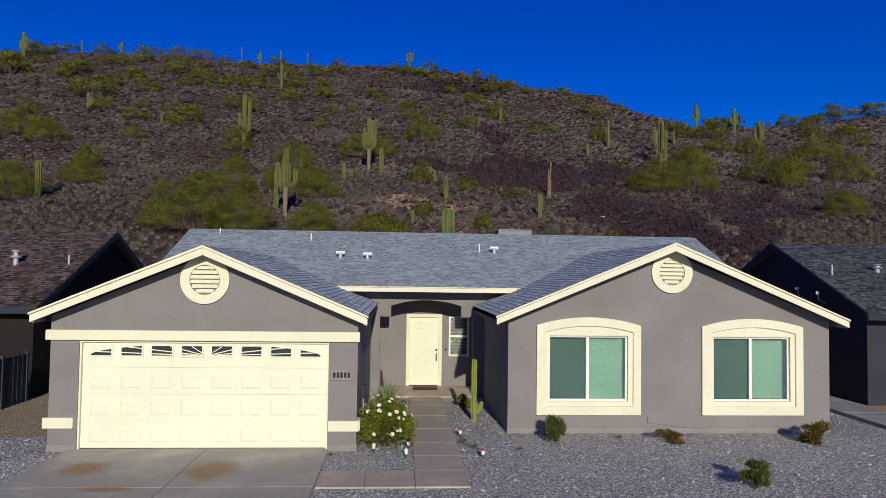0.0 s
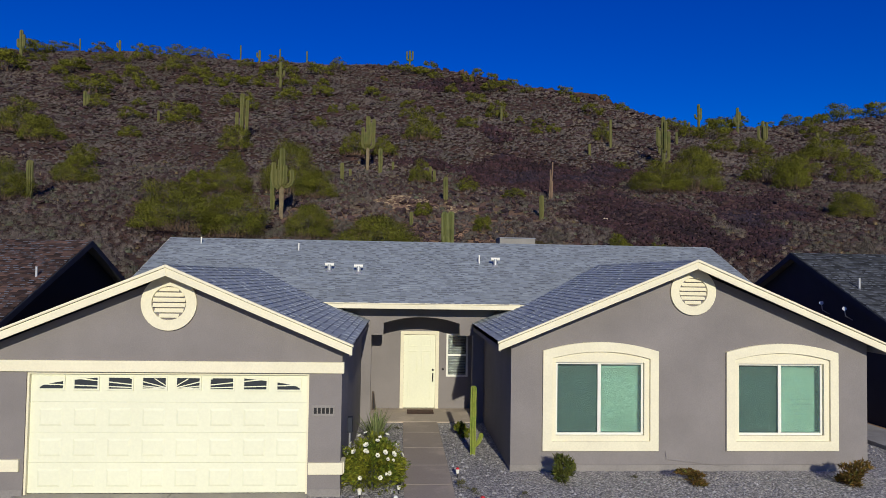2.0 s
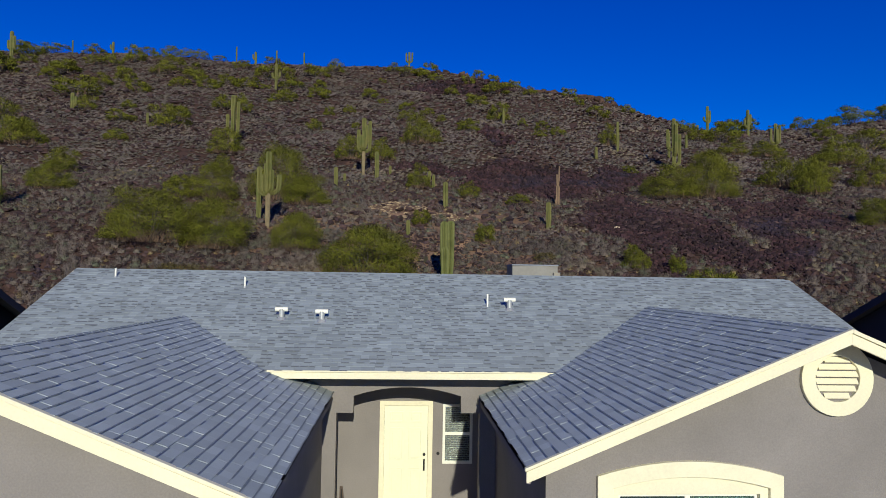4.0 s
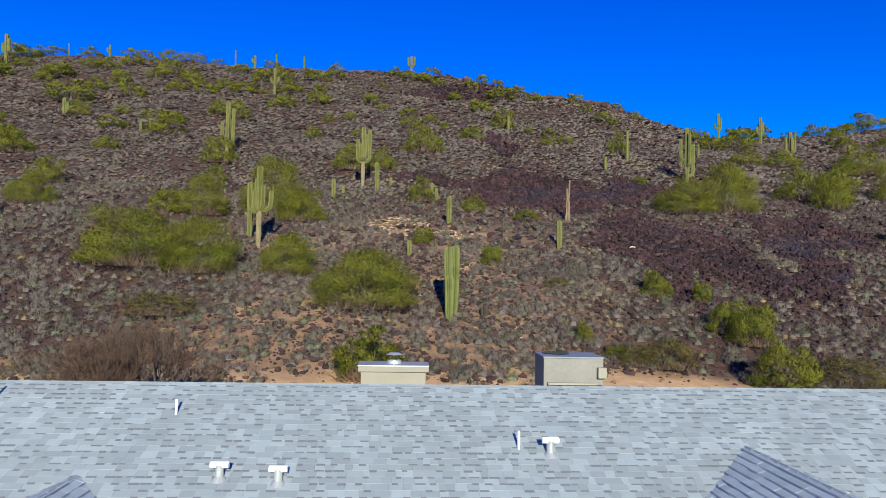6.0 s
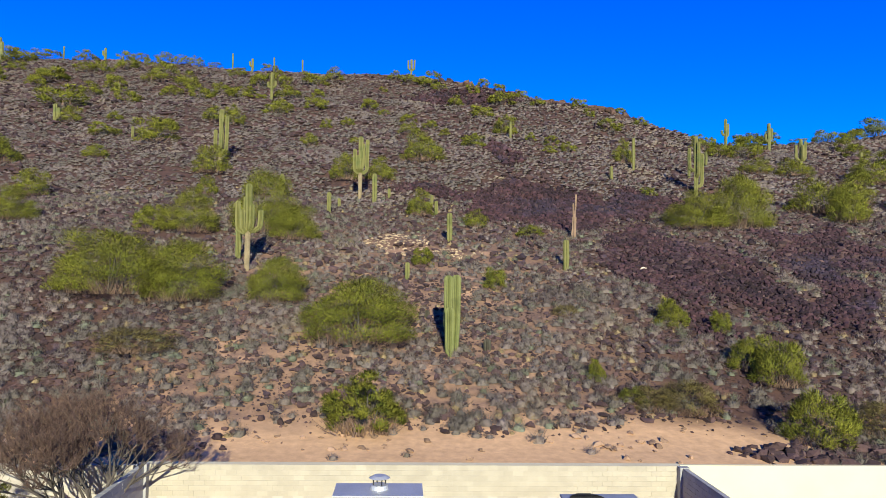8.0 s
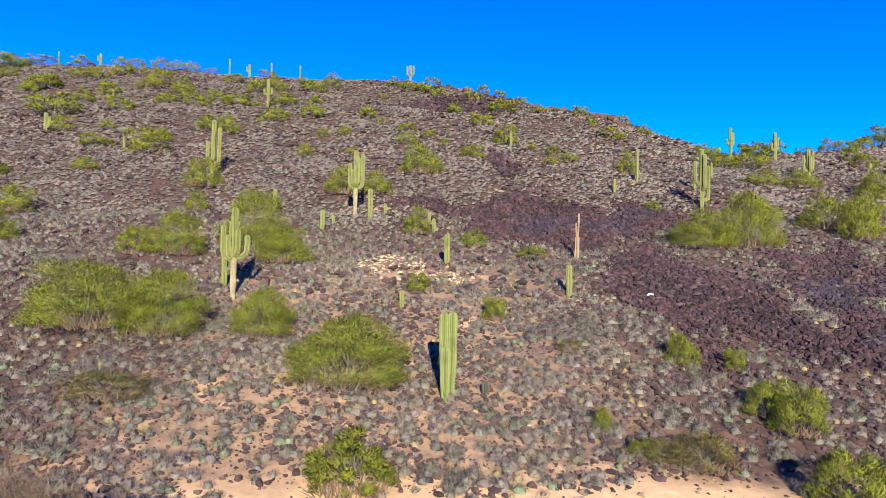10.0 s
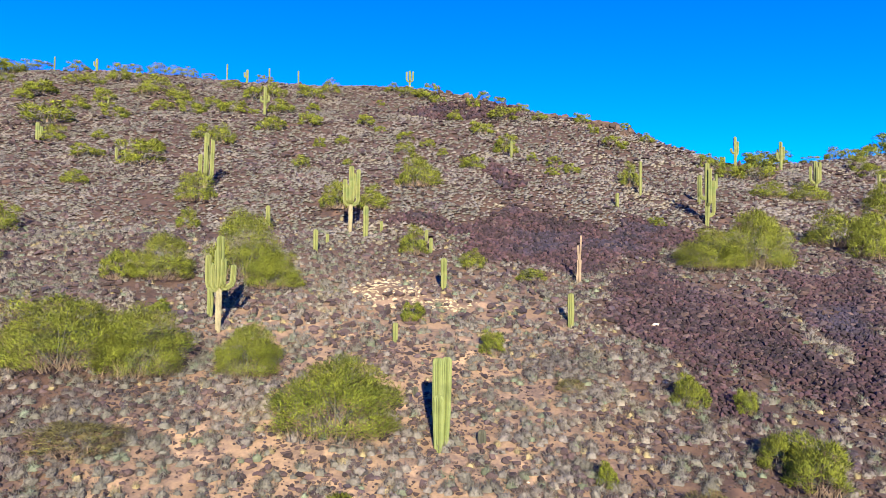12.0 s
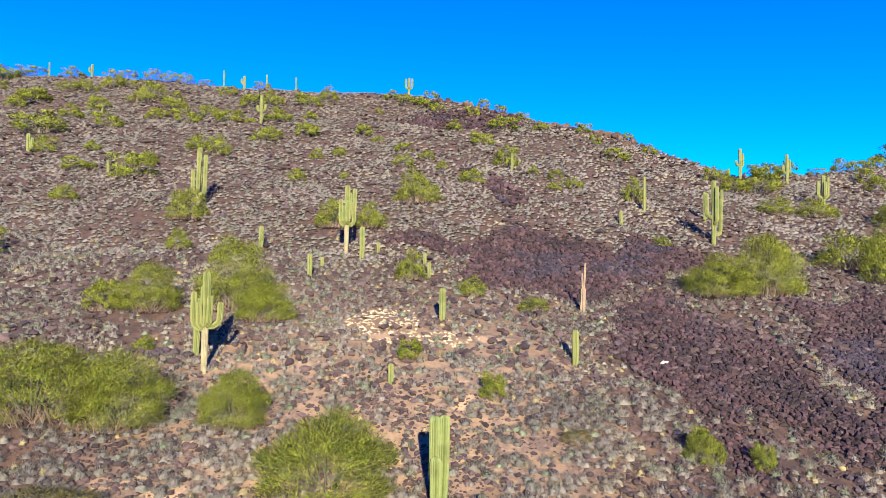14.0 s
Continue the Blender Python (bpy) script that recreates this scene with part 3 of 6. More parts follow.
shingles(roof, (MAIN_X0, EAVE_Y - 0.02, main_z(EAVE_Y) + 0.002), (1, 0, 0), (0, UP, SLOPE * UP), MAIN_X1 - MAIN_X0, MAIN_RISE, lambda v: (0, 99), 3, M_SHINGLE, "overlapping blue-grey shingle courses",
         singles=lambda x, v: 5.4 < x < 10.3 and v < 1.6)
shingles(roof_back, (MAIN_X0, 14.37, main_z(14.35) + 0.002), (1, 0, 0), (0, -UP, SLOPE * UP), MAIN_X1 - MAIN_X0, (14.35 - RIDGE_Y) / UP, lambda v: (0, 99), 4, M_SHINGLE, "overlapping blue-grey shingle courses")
# ridge caps
bm = bmesh.new()
prism(bm, [(-0.13, -0.045), (0, 0.022), (0.13, -0.045), (0, -0.02)], 0.003, 0.247, "x")
CAP = mesh_of("ridge_cap", bm, M_SHINGLE_OBJ)


def ridge_caps(parent, start, way, length, turn):
    for i in range(int(length / 0.25)):
        ob = new("ridge_cap", CAP)
        ob.parent = parent
        ob.matrix_basis = Matrix.Translation(Vector(start) + Vector(way) * (i * 0.25)) @ Matrix.Rotation(turn, 4, "Z") @ Matrix.Rotation(0.02, 4, "Y")


ridge_caps(roof, (MAIN_X0, RIDGE_Y, RIDGE_Z), (1, 0, 0), MAIN_X1 - MAIN_X0, 0)


def fascia(pts, y0, y1, axis, name="fascia"):
    bm = bmesh.new()
    prism(bm, pts, y0, y1, axis)
    return part(name, bm, M_CREAM, house, "cream-painted fascia board", bevel=0.006)


def wing_roof(rx, rz, ex0, ex1, yf, seed):
    """A front gable's two slopes, running back into the main roof, with rake boards, ridge caps and gutters' edge."""
    made = []
    for ex, side in ((ex0, -1), (ex1, 1)):
        half = abs(ex - rx)
        ez = rz - SLOPE * half
        yv = valley_y(rx, rx, rz)
        xm = rx + side * (rz - main_z(EAVE_Y)) / SLOPE
        deck = roof_plane("roof", [(ex, yf + 0.03, ez), (ex, 6.12, ez), (xm, 6.12, main_z(EAVE_Y)), (xm, EAVE_Y, main_z(EAVE_Y)), (rx, yv, rz), (rx, yf + 0.03, rz)][::side], house, M_DECK)
        length = 6.12 - yf

        def inside(v, half=half, yv=yv):
            x_in = v * UP
            z = ez + SLOPE * x_in
            return 0, (6.11 - yf if z < main_z(EAVE_Y) - 0.03 else RIDGE_Y - (RIDGE_Z - z) / SLOPE - yf + 0.06)

        shingles(deck, (ex + side * 0.02, yf, ez + 0.002), (0, 1, 0), (-side * UP, 0, SLOPE * UP), yv - yf, half / UP + 0.02, inside, seed + side, M_SHINGLE_WING_LIT, "overlapping blue-grey shingle courses", bands=M_COURSE_SHADOW, thick=0.010, dashes=0.8, dash_h=0.020, lines=True, wmin=0.16, wmax=0.32)
        # rake board and the drip edge over it
        fascia([(rx, rz - 0.035), (ex + side * 0.03, ez - 0.045), (ex + side * 0.03, ez - 0.185), (rx, rz - 0.175)], yf - 0.02, yf + 0.025, "y", "rake_board")
        fascia([(rx, rz + 0.022), (ex + side * 0.05, ez + 0.0), (ex + side * 0.05, ez - 0.04), (rx, rz - 0.03)], yf - 0.045, yf + 0.024, "y", "drip_edge")
        # eave board
        bm = bmesh.new()
        box(bm, min(ex, ex - side * 0.03), max(ex, ex - side * 0.03), yf + 0.03, 6.115, ez - 0.20, ez - 0.012)
        part("eave_board", bm, M_STUCCO, house, "grey eave board")
        made.append(deck)
    ridge_caps(made[0], (rx, yf, rz), (0, 1, 0), yv - yf, math.pi / 2)


wing_roof(G_RX, G_RZ, -0.74, 5.63, -0.38, 20)
wing_roof(R_RX, R_RZ, 8.47, 16.53, 1.12, 30)
# porch eave: fascia and drip edge between the wings
fascia([(EAVE_Y - 0.03, main_z(EAVE_Y) - 0.03), (EAVE_Y + 0.005, main_z(EAVE_Y) - 0.03), (EAVE_Y + 0.005, main_z(EAVE_Y) - 0.15), (EAVE_Y - 0.03, main_z(EAVE_Y) - 0.15)], 4.4, 9.75, "x")
fascia([(EAVE_Y - 0.055, main_z(EAVE_Y) + 0.002), (EAVE_Y + 0.004, main_z(EAVE_Y) + 0.002), (EAVE_Y + 0.004, main_z(EAVE_Y) - 0.028), (EAVE_Y - 0.055, main_z(EAVE_Y) - 0.028)], 4.32, 9.83, "x", "drip_edge")
for x in (MAIN_X0 - 0.03, MAIN_X1):
    fascia([(EAVE_Y, main_z(EAVE_Y) - 0.01), (RIDGE_Y, RIDGE_Z - 0.005), (14.35, main_z(14.35) - 0.01), (14.35, main_z(14.35) - 0.2), (RIDGE_Y, RIDGE_Z - 0.2), (EAVE_Y, main_z(EAVE_Y) - 0.2)], x, x + 0.03, "x", "rake_board")


# ---- windows of the right wing ----
def arched(x0, x1, z0, zs, rise, n=14):
    return [(x0, z0), (x1, z0)] + arc(x0, x1, zs, rise, n)[::-1]


def big_window(dx):
    y = R_Y
    bm = bmesh.new()
    out_l, in_l = (9.70 + dx, 11.55 + dx, 0.69, 2.18), (9.745 + dx, 11.505 + dx, 0.735, 2.135)
    rc = lambda r: [(r[0], r[2]), (r[1], r[2]), (r[1], r[3]), (r[0], r[3])]
    band(bm, rc(out_l), rc(in_l), y + 0.055, y + 0.11)
    box(bm, 10.585 + dx, 10.655 + dx, y + 0.05, y + 0.105, 0.735, 2.135)
    win = part("window", bm, M_WHITE, house, "white vinyl sliding window", bevel=0.004)
    bm = bmesh.new()
    band(bm, arched(9.42 + dx, 11.84 + dx, 0.38, 2.42, 0.185), arched(9.62 + dx, 11.66 + dx, 0.58, 2.265, 0.14), y - 0.065, y + 0.02)
    part("surround", bm, M_CREAM, win, "cream stucco surround with arched head", bevel=0.008)
    bm = bmesh.new()
    inner = [(9.7 + dx, 0.69), (11.55 + dx, 0.69)] + [(11.55 + dx - 1.85 * i / 14, 2.18) for i in range(15)]
    band(bm, arched(9.605 + dx, 11.675 + dx, 0.565, 2.28, 0.14), inner, y - 0.012, y + 0.10)
    part("inner_panel", bm, M_CREAM, win)
    for x0, x1, m, nm, yy in ((9.745, 10.585, M_GLASS_DARK, "screened pane", 0.07), (10.655, 11.505, M_GLASS, "green-tinted pane", 0.085)):
        bm = bmesh.new()
        box(bm, x0 + dx, x1 + dx, y + yy, y + yy + 0.008, 0.735, 2.135)
        part("pane", bm, m, win, nm).visible_shadow = False
    bm = bmesh.new()
    z = 0.74
    while z < 2.085:
        prism(bm, [(y + 0.142, z + 0.004), (y + 0.145, z), (y + 0.127, z + 0.048), (y + 0.124, z + 0.052)], 9.76 + dx, 11.455 + dx - (0.03 if dx else 0.0), "x")
        z += 0.052
    part("blind", bm, M_BLIND, win, "closed pale horizontal blind")
    bm = bmesh.new()
    box(bm, 9.6 + dx, 11.68 + dx, y + 0.22, y + 0.24, 0.55, 2.36)
    part("backing", bm, M_RECESS, win)


big_window(0.0)
bm = bmesh.new()
for a, b in (((12.0, R_Y - 0.018, 0.36), (12.02, R_Y - 0.018, 0.20)), ((12.02, R_Y - 0.018, 0.20), (13.3, R_Y - 0.02, 0.06))):
    tube(bm, a, b, 0.006, 0.006, 6)
part("cable", bm, M_STUCCO, house, "thin cable along the foot of the wall")
big_window(3.86)


def round_vent(x, z, y, r):
    def ring(q):
        return [(x + q * math.cos(2 * math.pi * i / 40), z + q * math.sin(2 * math.pi * i / 40)) for i in range(40)]
    bm = bmesh.new()
    band(bm, ring(r), ring(r * 0.615), y - 0.055, y + 0.01)
    vent = part("gable_vent", bm, M_CREAM, house, "round cream gable vent with louvres", bevel=0.008)
    bm = bmesh.new()
    prism(bm, ring(r * 0.63), y - 0.004, y + 0.008)
    part("backing", bm, M_STUCCO, vent)
    k = r * 0.6
    for i in range(6):
        zz = -k * 0.8 + i * k * 1.6 / 5
        w = math.sqrt(max(k * k - zz * zz, 0.001)) * 0.98
        bm = bmesh.new()
        prism(bm, [(y - 0.046, z + zz - 0.024), (y - 0.052, z + zz - 0.016), (y - 0.006, z + zz + 0.048), (y - 0.006, z + zz + 0.036)], x - w, x + w, "x")
        part("louvre", bm, M_CREAM, vent)


round_vent(2.40, 3.36, 0.0, 0.485)
round_vent(12.575, 3.66, R_Y, 0.485)

# ---- garage trim and door ----
for x0, x1, z0, z1 in ((-0.63, 5.50, 2.145, 2.345), (-0.635, -0.055, 0.42, 0.63), (4.895, 5.51, 0.36, 0.57)):
    bm = bmesh.new()
    box(bm, x0, x1, -0.06, 0.02, z0, z1)
    part("trim_band", bm, M_CREAM, house, "cream stucco trim band", bevel=0.012)
for z0, z1 in ((0.36, 0.57),):
    bm = bmesh.new()
    box(bm, 5.44, 5.53, 0.021, 0.34, z0, z1)
    part("trim_band", bm, M_CREAM, house, "cream stucco trim band", bevel=0.012)
bm = bmesh.new()
jamb = [(0.0, 0.0), (0.0, 2.13), (4.88, 2.13), (4.88, 0.0)]
band(bm, jamb, [(0.035, 0.0), (0.035, 2.10), (4.845, 2.10), (4.845, 0.0)], 0.03, 0.10, False)
gdoor = part("garage_door", bm, M_CREAM, house, "ivory panelled double garage door with fan lights")
for r in range(4):
    bm = bmesh.new()
    box(bm, 0.03, 4.85, 0.10, 0.14, 0.01 + r * 0.53, 0.01 + r * 0.53 + 0.528)
    part("door_section", bm, M_DOOR, gdoor, bevel=0.003)
COLS = [(0.19 + 0.588 * i, 0.19 + 0.588 * i + 0.395) for i in range(8)]
for r in range(3):
    for x0, x1 in COLS:
        z0 = 0.01 + r * 0.53 + 0.11
        bm = bmesh.new()
        v = [bm.verts.new(p) for p in ((x0, 0.0995, z0), (x1, 0.0995, z0), (x1, 0.0995, z0 + 0.31), (x0, 0.0995, z0 + 0.31),
                                       (x0 + 0.035, 0.088, z0 + 0.035), (x1 - 0.035, 0.088, z0 + 0.035), (x1 - 0.035, 0.088, z0 + 0.275), (x0 + 0.035, 0.088, z0 + 0.275))]
        for q in ((4, 5, 6, 7), (0, 1, 5, 4), (1, 2, 6, 5), (2, 3, 7, 6), (3, 0, 4, 7)):
            bm.faces.new([v[i] for i in q])
        part("panel", bm, M_DOOR, gdoor)
WZ0, WZ1, WC = 1.835, 2.03, 2.445
for i, (x0, x1) in enumerate(COLS):
    far = abs((x0 + x1) / 2 - WC) / 2.1
    bm = bmesh.new()
    top = [(x0 + (x1 - x0) * k / 8, WZ0 + 0.012 + (WZ1 - WZ0 - 0.012) * min(1.0, math.sqrt(max(0.0, 2.262 - abs(x0 + (x1 - x0) * k / 8 - WC))))) for k in range(9)]
    prism(bm, [(x0, WZ0), (x1, WZ0)] + top[::-1], 0.090, 0.099)
    pane = part("window_pane", bm, M_PANE_DARK, gdoor, "dark fan-light pane")
    bm = bmesh.new()
    rc = [(x0 - 0.03, WZ0 - 0.03), (x1 + 0.03, WZ0 - 0.03), (x1 + 0.03, WZ1 + 0.03), (x0 - 0.03, WZ1 + 0.03)]
    band(bm, rc, [(x0, WZ0), (x1, WZ0), (x1, WZ1), (x0, WZ1)], 0.078, 0.0995)
    if top[0][1] < WZ1 - 0.005 or top[-1][1] < WZ1 - 0.005:
        band(bm, [(p[0], WZ1 + 0.002) for p in top], [(p[0], p[1]) for p in top], 0.082, 0.0995, False)
    for m in (0.035, 0.11, 0.26, 0.62, 1.6):
        s = 1 if (x0 + x1) / 2 > WC else -1
        pts = []
        for k in range(13):
            xx = x0 + (x1 - x0) * k / 12
            zz = WZ0 + abs(xx - WC) * m
            if WZ0 + 0.004 < zz < WZ1 - 0.004:
                pts.append((xx, zz))
        if len(pts) > 1:
            band(bm, [(p[0], p[1] + 0.009) for p in pts], [(p[0], p[1] - 0.009) for p in pts], 0.080, 0.0905, False)
    part("muntin", bm, M_DOOR, pane)
# number plate: its digits are plain bars
bm = bmesh.new()
box(bm, 4.945, 5.345, -0.02, 0.0, 1.375, 1.58)
plate = part("number_plate", bm, M_STUCCO_BASE, house, "small grey plate with dark bars", bevel=0.004)
for i in range(5):
    bm = bmesh.new()
    box(bm, 4.975 + i * 0.072, 5.025 + i * 0.072, -0.026, -0.0205, 1.43, 1.535)
    part("bar", bm, M_BLACK, plate)

# ---- front door, side light, porch things ----
bm = bmesh.new()
band(bm, [(6.51, 0.1), (7.62, 0.1), (7.62, 2.31), (6.51, 2.31)], [(6.61, 0.1), (7.52, 0.1), (7.52, 2.21), (6.61, 2.21)], 7.35, 7.44)
fdoor = part("front_door", bm, M_CREAM, house, "closed ivory six-panel front door", bevel=0.006)
bm = bmesh.new()
box(bm, 6.612, 7.518, 7.40, 7.445, 0.115, 2.205)
part("door_leaf", bm, M_DOOR, fdoor)
for x0, x1 in ((6.73, 7.01), (7.12, 7.40)):
    for z0, z1 in ((0.33, 0.93), (1.08, 1.75), (1.86, 2.08)):
        bm = bmesh.new()
        band(bm, [(x0, z0), (x1, z0), (x1, z1), (x0, z1)], [(x0 + 0.03, z0 + 0.03), (x1 - 0.03, z0 + 0.03), (x1 - 0.03, z1 - 0.03), (x0 + 0.03, z1 - 0.03)], 7.387, 7.3995)
        box(bm, x0 + 0.05, x1 - 0.05, 7.391, 7.3995, z0 + 0.05, z1 - 0.05)
        part("panel", bm, M_DOOR, fdoor, bevel=0.003)
bm = bmesh.new()
tube(bm, (7.45, 7.40, 1.20), (7.45, 7.36, 1.20), 0.03, 0.03, 12)
box(bm, 7.432, 7.468, 7.385, 7.399, 0.86, 1.10)
tube(bm, (7.45, 7.345, 0.90), (7.45, 7.345, 1.06), 0.011, 0.011, 8)
tube(bm, (7.45, 7.39, 1.06), (7.45, 7.345, 1.06), 0.011, 0.011, 8)
tube(bm, (7.45, 7.39, 0.90), (7.45, 7.345, 0.90), 0.011, 0.011, 8)
part("door_handle", bm, M_BLACK, fdoor, "black handle set with deadbolt")
bm = bmesh.new()
tube(bm, (7.74, 7.381, 1.22), (7.74, 7.36, 1.22), 0.035, 0.03, 12)
part("doorbell", bm, M_BLACK, house, "dark round doorbell")
bm = bmesh.new()
rc = lambda r: [(r[0], r[2]), (r[1], r[2]), (r[1], r[3]), (r[0], r[3])]
band(bm, rc((7.83, 8.46, 1.01, 2.25)), rc((7.885, 8.405, 1.065, 2.195)), 7.355, 7.42)
box(bm, 7.885, 8.405, 7.36, 7.415, 1.60, 1.66)
swin = part("window", bm, M_WHITE, house, "narrow white double-hung window", bevel=0.004)
for z0, z1 in ((1.066, 1.60), (1.66, 2.194)):
    bm = bmesh.new()
    box(bm, 7.886, 8.404, 7.39, 7.398, z0, z1)
    part("pane", bm, M_CLEAR, swin).visible_shadow = False
bm = bmesh.new()
z = 1.08
while z < 2.18:
    prism(bm, [(7.463, z + 0.004), (7.466, z), (7.443, z + 0.02), (7.44, z + 0.024)], 7.89, 8.40, "x")
    z += 0.046
part("blind", bm, M_BLIND, swin, "pale horizontal blind")
bm = bmesh.new()
box(bm, 7.8, 8.5, 7.57, 7.59, 0.95, 2.3)
part("backing", bm, M_RECESS, swin)
bm = bmesh.new()
box(bm, 6.72, 7.46, 6.62, 7.12, 0.102, 0.118)
solo("doormat", bm, M_MAT, "brown woven mat on the porch slab", "doormat", bevel=0.005)
board = thing("folded_sign", (5.80, 7.2, 0.1), "dark framed board leaning in the porch corner", "board")
bm = bmesh.new()
prism(bm, [(5.735, 0.102), (5.82, 0.102), (5.78, 0.56), (5.735, 0.56)], 7.15, 7.19)
part("panel", bm, M_BLACK, board)
bm = bmesh.new()
band(bm, [(5.73, 0.102), (5.85, 0.102), (5.79, 0.62), (5.73, 0.62)], [(5.755, 0.13), (5.82, 0.13), (5.77, 0.58), (5.755, 0.58)], 7.12, 7.148)
part("frame", bm, mat("weathered_wood", (0.10, 0.075, 0.06), 0.8, 0.2, 3, 30), board)
# tap, pipes and cable box on the garage side wall
utility = thing("wall_tap", (5.50, 1.6, 0), "grey pipes and tap fixed to the garage side", "tap")
bm = bmesh.new()
tube(bm, (5.51, 1.55, -0.05), (5.51, 1.55, 0.75), 0.02, 0.02, 8)
tube(bm, (5.51, 1.75, -0.05), (5.51, 1.75, 0.45), 0.02, 0.02, 8)
tube(bm, (5.51, 1.55, 0.45), (5.51, 1.75, 0.45), 0.02, 0.02, 8)
part("pipe", bm, M_GALV, utility)
bm = bmesh.new()
box(bm, 5.462, 5.56, 1.48, 1.64, 0.75, 1.05)
part("meter_box", bm, M_DARK_TRIM, utility, bevel=0.01)
bm = bmesh.new()
tube(bm, (5.56, 1.75, 0.42), (5.60, 1.75, 0.36), 0.025, 0.018, 8)
part("spout", bm, M_GALV, utility)


# ---- roof furniture ----
def roof_pipe(x, y, top, r, tee, label):
    z = main_z(y)
    root = thing("roof_vent", (x, y, z), label, "roof vent", "roof vents")
    bm = bmesh.new()
    tube(bm, (x, y, z - 0.03), (x, y, z + 0.04), r * 2.2, r * 1.15, 14)
    part("flashing", bm, M_GALV, root)
    bm = bmesh.new()
    tube(bm, (x, y, z + 0.02), (x, y, z + top), r, r, 14)
    part("pipe", bm, M_GALV if tee else M_WHITE, root, smooth=False)
    if tee:
        bm = bmesh.new()
        tube(bm, (x - tee, y, z + top), (x + tee, y, z + top), r * 0.8, r * 0.8, 14)
        part("cap", bm, M_WHITE, root, "white tee cap")


roof_pipe(4.43, 7.38, 0.20, 0.06, 0.13, "metal tee vent pipe on the shingle roof")
roof_pipe(5.27, 7.30, 0.20, 0.06, 0.13, "metal tee vent pipe on the shingle roof")
roof_pipe(9.30, 7.92, 0.22, 0.06, 0.13, "metal tee vent pipe on the shingle roof")
roof_pipe(8.83, 8.05, 0.28, 0.021, 0, "thin grey vent pipe on the shingle roof")
roof_pipe(3.33, 8.85, 0.25, 0.021, 0, "thin grey vent pipe on the shingle roof")
roof_pipe(0.25, 9.30, 0.22, 0.021, 0, "thin grey vent pipe on the shingle roof")

bm = bmesh.new()
box(bm, 5.99, 7.59, 14.42, 15.12, -0.1, 4.60)
chim = part("chimney", bm, M_CHIMNEY, house, "beige stucco chimney with metal cap", bevel=0.01)
bm = bmesh.new()
box(bm, 5.92, 7.66, 14.36, 15.18, 4.60, 4.735)
part("collar", bm, M_CHIMNEY, chim, bevel=0.008)
bm = bmesh.new()
box(bm, 5.91, 7.67, 14.35, 15.19, 4.736, 4.765)
part("chase_cover", bm, M_GALV, chim, "flat galvanised cover")
bm = bmesh.new()
tube(bm, (6.80, 14.82, 4.765), (6.80, 14.82, 4.85), 0.19, 0.17, 18)
flue = part("flue", bm, M_GALV, chim, "round metal flue with rain hat")
bm = bmesh.new()
for a in range(4):
    c, s = 0.13 * math.cos(a * 1.571 + 0.4), 0.13 * math.sin(a * 1.571 + 0.4)
    tube(bm, (6.8 + c, 14.82 + s, 4.84), (6.8 + c, 14.82 + s, 5.0), 0.012, 0.012, 6)
part("strut", bm, M_BLACK, flue)
bm = bmesh.new()
tube(bm, (6.80, 14.82, 4.985), (6.80, 14.82, 5.03), 0.21, 0.12, 18)
part("rain_hat", bm, M_GALV, flue)

# rooftop air conditioner
ac = thing("air_conditioner", (10.62, 12.2, main_z(12.2)), "grey rooftop air conditioner with bent metal duct", "air conditioner")
bm = bmesh.new()
box(bm, 9.98, 11.26, 11.72, 12.68, 4.20, 5.28)
part("cabinet", bm, M_AC, ac, bevel=0.012)
bm = bmesh.new()
box(bm, 9.965, 11.275, 11.70, 12.70, 5.281, 5.315)
lid = part("lid", bm, M_AC_TOP, ac, "blue-grey sheet lid", bevel=0.006)
bm = bmesh.new()
tube(bm, (10.38, 12.40, 5.314), (10.38, 12.40, 5.325), 0.30, 0.30, 28)
part("fan_opening", bm, M_HOLE, lid)
for i in range(9):
    bm = bmesh.new()
    yy = 12.13 + i * 0.0675
    w = math.sqrt(max(0.09 - (yy - 12.40) ** 2, 0.0004))
    tube(bm, (10.38 - w, yy, 5.329), (10.38 + w, yy, 5.329), 0.006, 0.006, 5)
    part("grille_bar", bm, M_BLACK, lid)
bm = bmesh.new()
box(bm, 11.12, 11.30, 11.60, 11.72, 4.88, 5.10)
part("switch_box", bm, M_CHIMNEY, ac, "small pale switch box", bevel=0.008)
bm = bmesh.new()
box(bm, 10.06, 11.10, 11.62, 11.72, 4.735, 4.775)
part("duct_flange", bm, M_CHIMNEY, ac)
bm = bmesh.new()
curve = [(11.66, 4.733)]
for i in range(10):
    a = 0.62 + 0.05 * i
    curve.append((curve[-1][0] - 0.09 * math.cos(a), curve[-1][1] - 0.09 * math.sin(a)))
pts = curve + [(curve[-1][0] + 0.3, 4.1), (11.70, 4.1)]
prism(bm, pts, 10.10, 11.20, "x")
part("duct", bm, M_DUCT, ac, "curved bright galvanised duct")
for x in (10.05, 11.19):
    bm = bmesh.new()
    box(bm, x - 0.04, x + 0.04, 11.75, 12.65, 3.70, 4.20)
    part("stand", bm, M_GALV, ac)


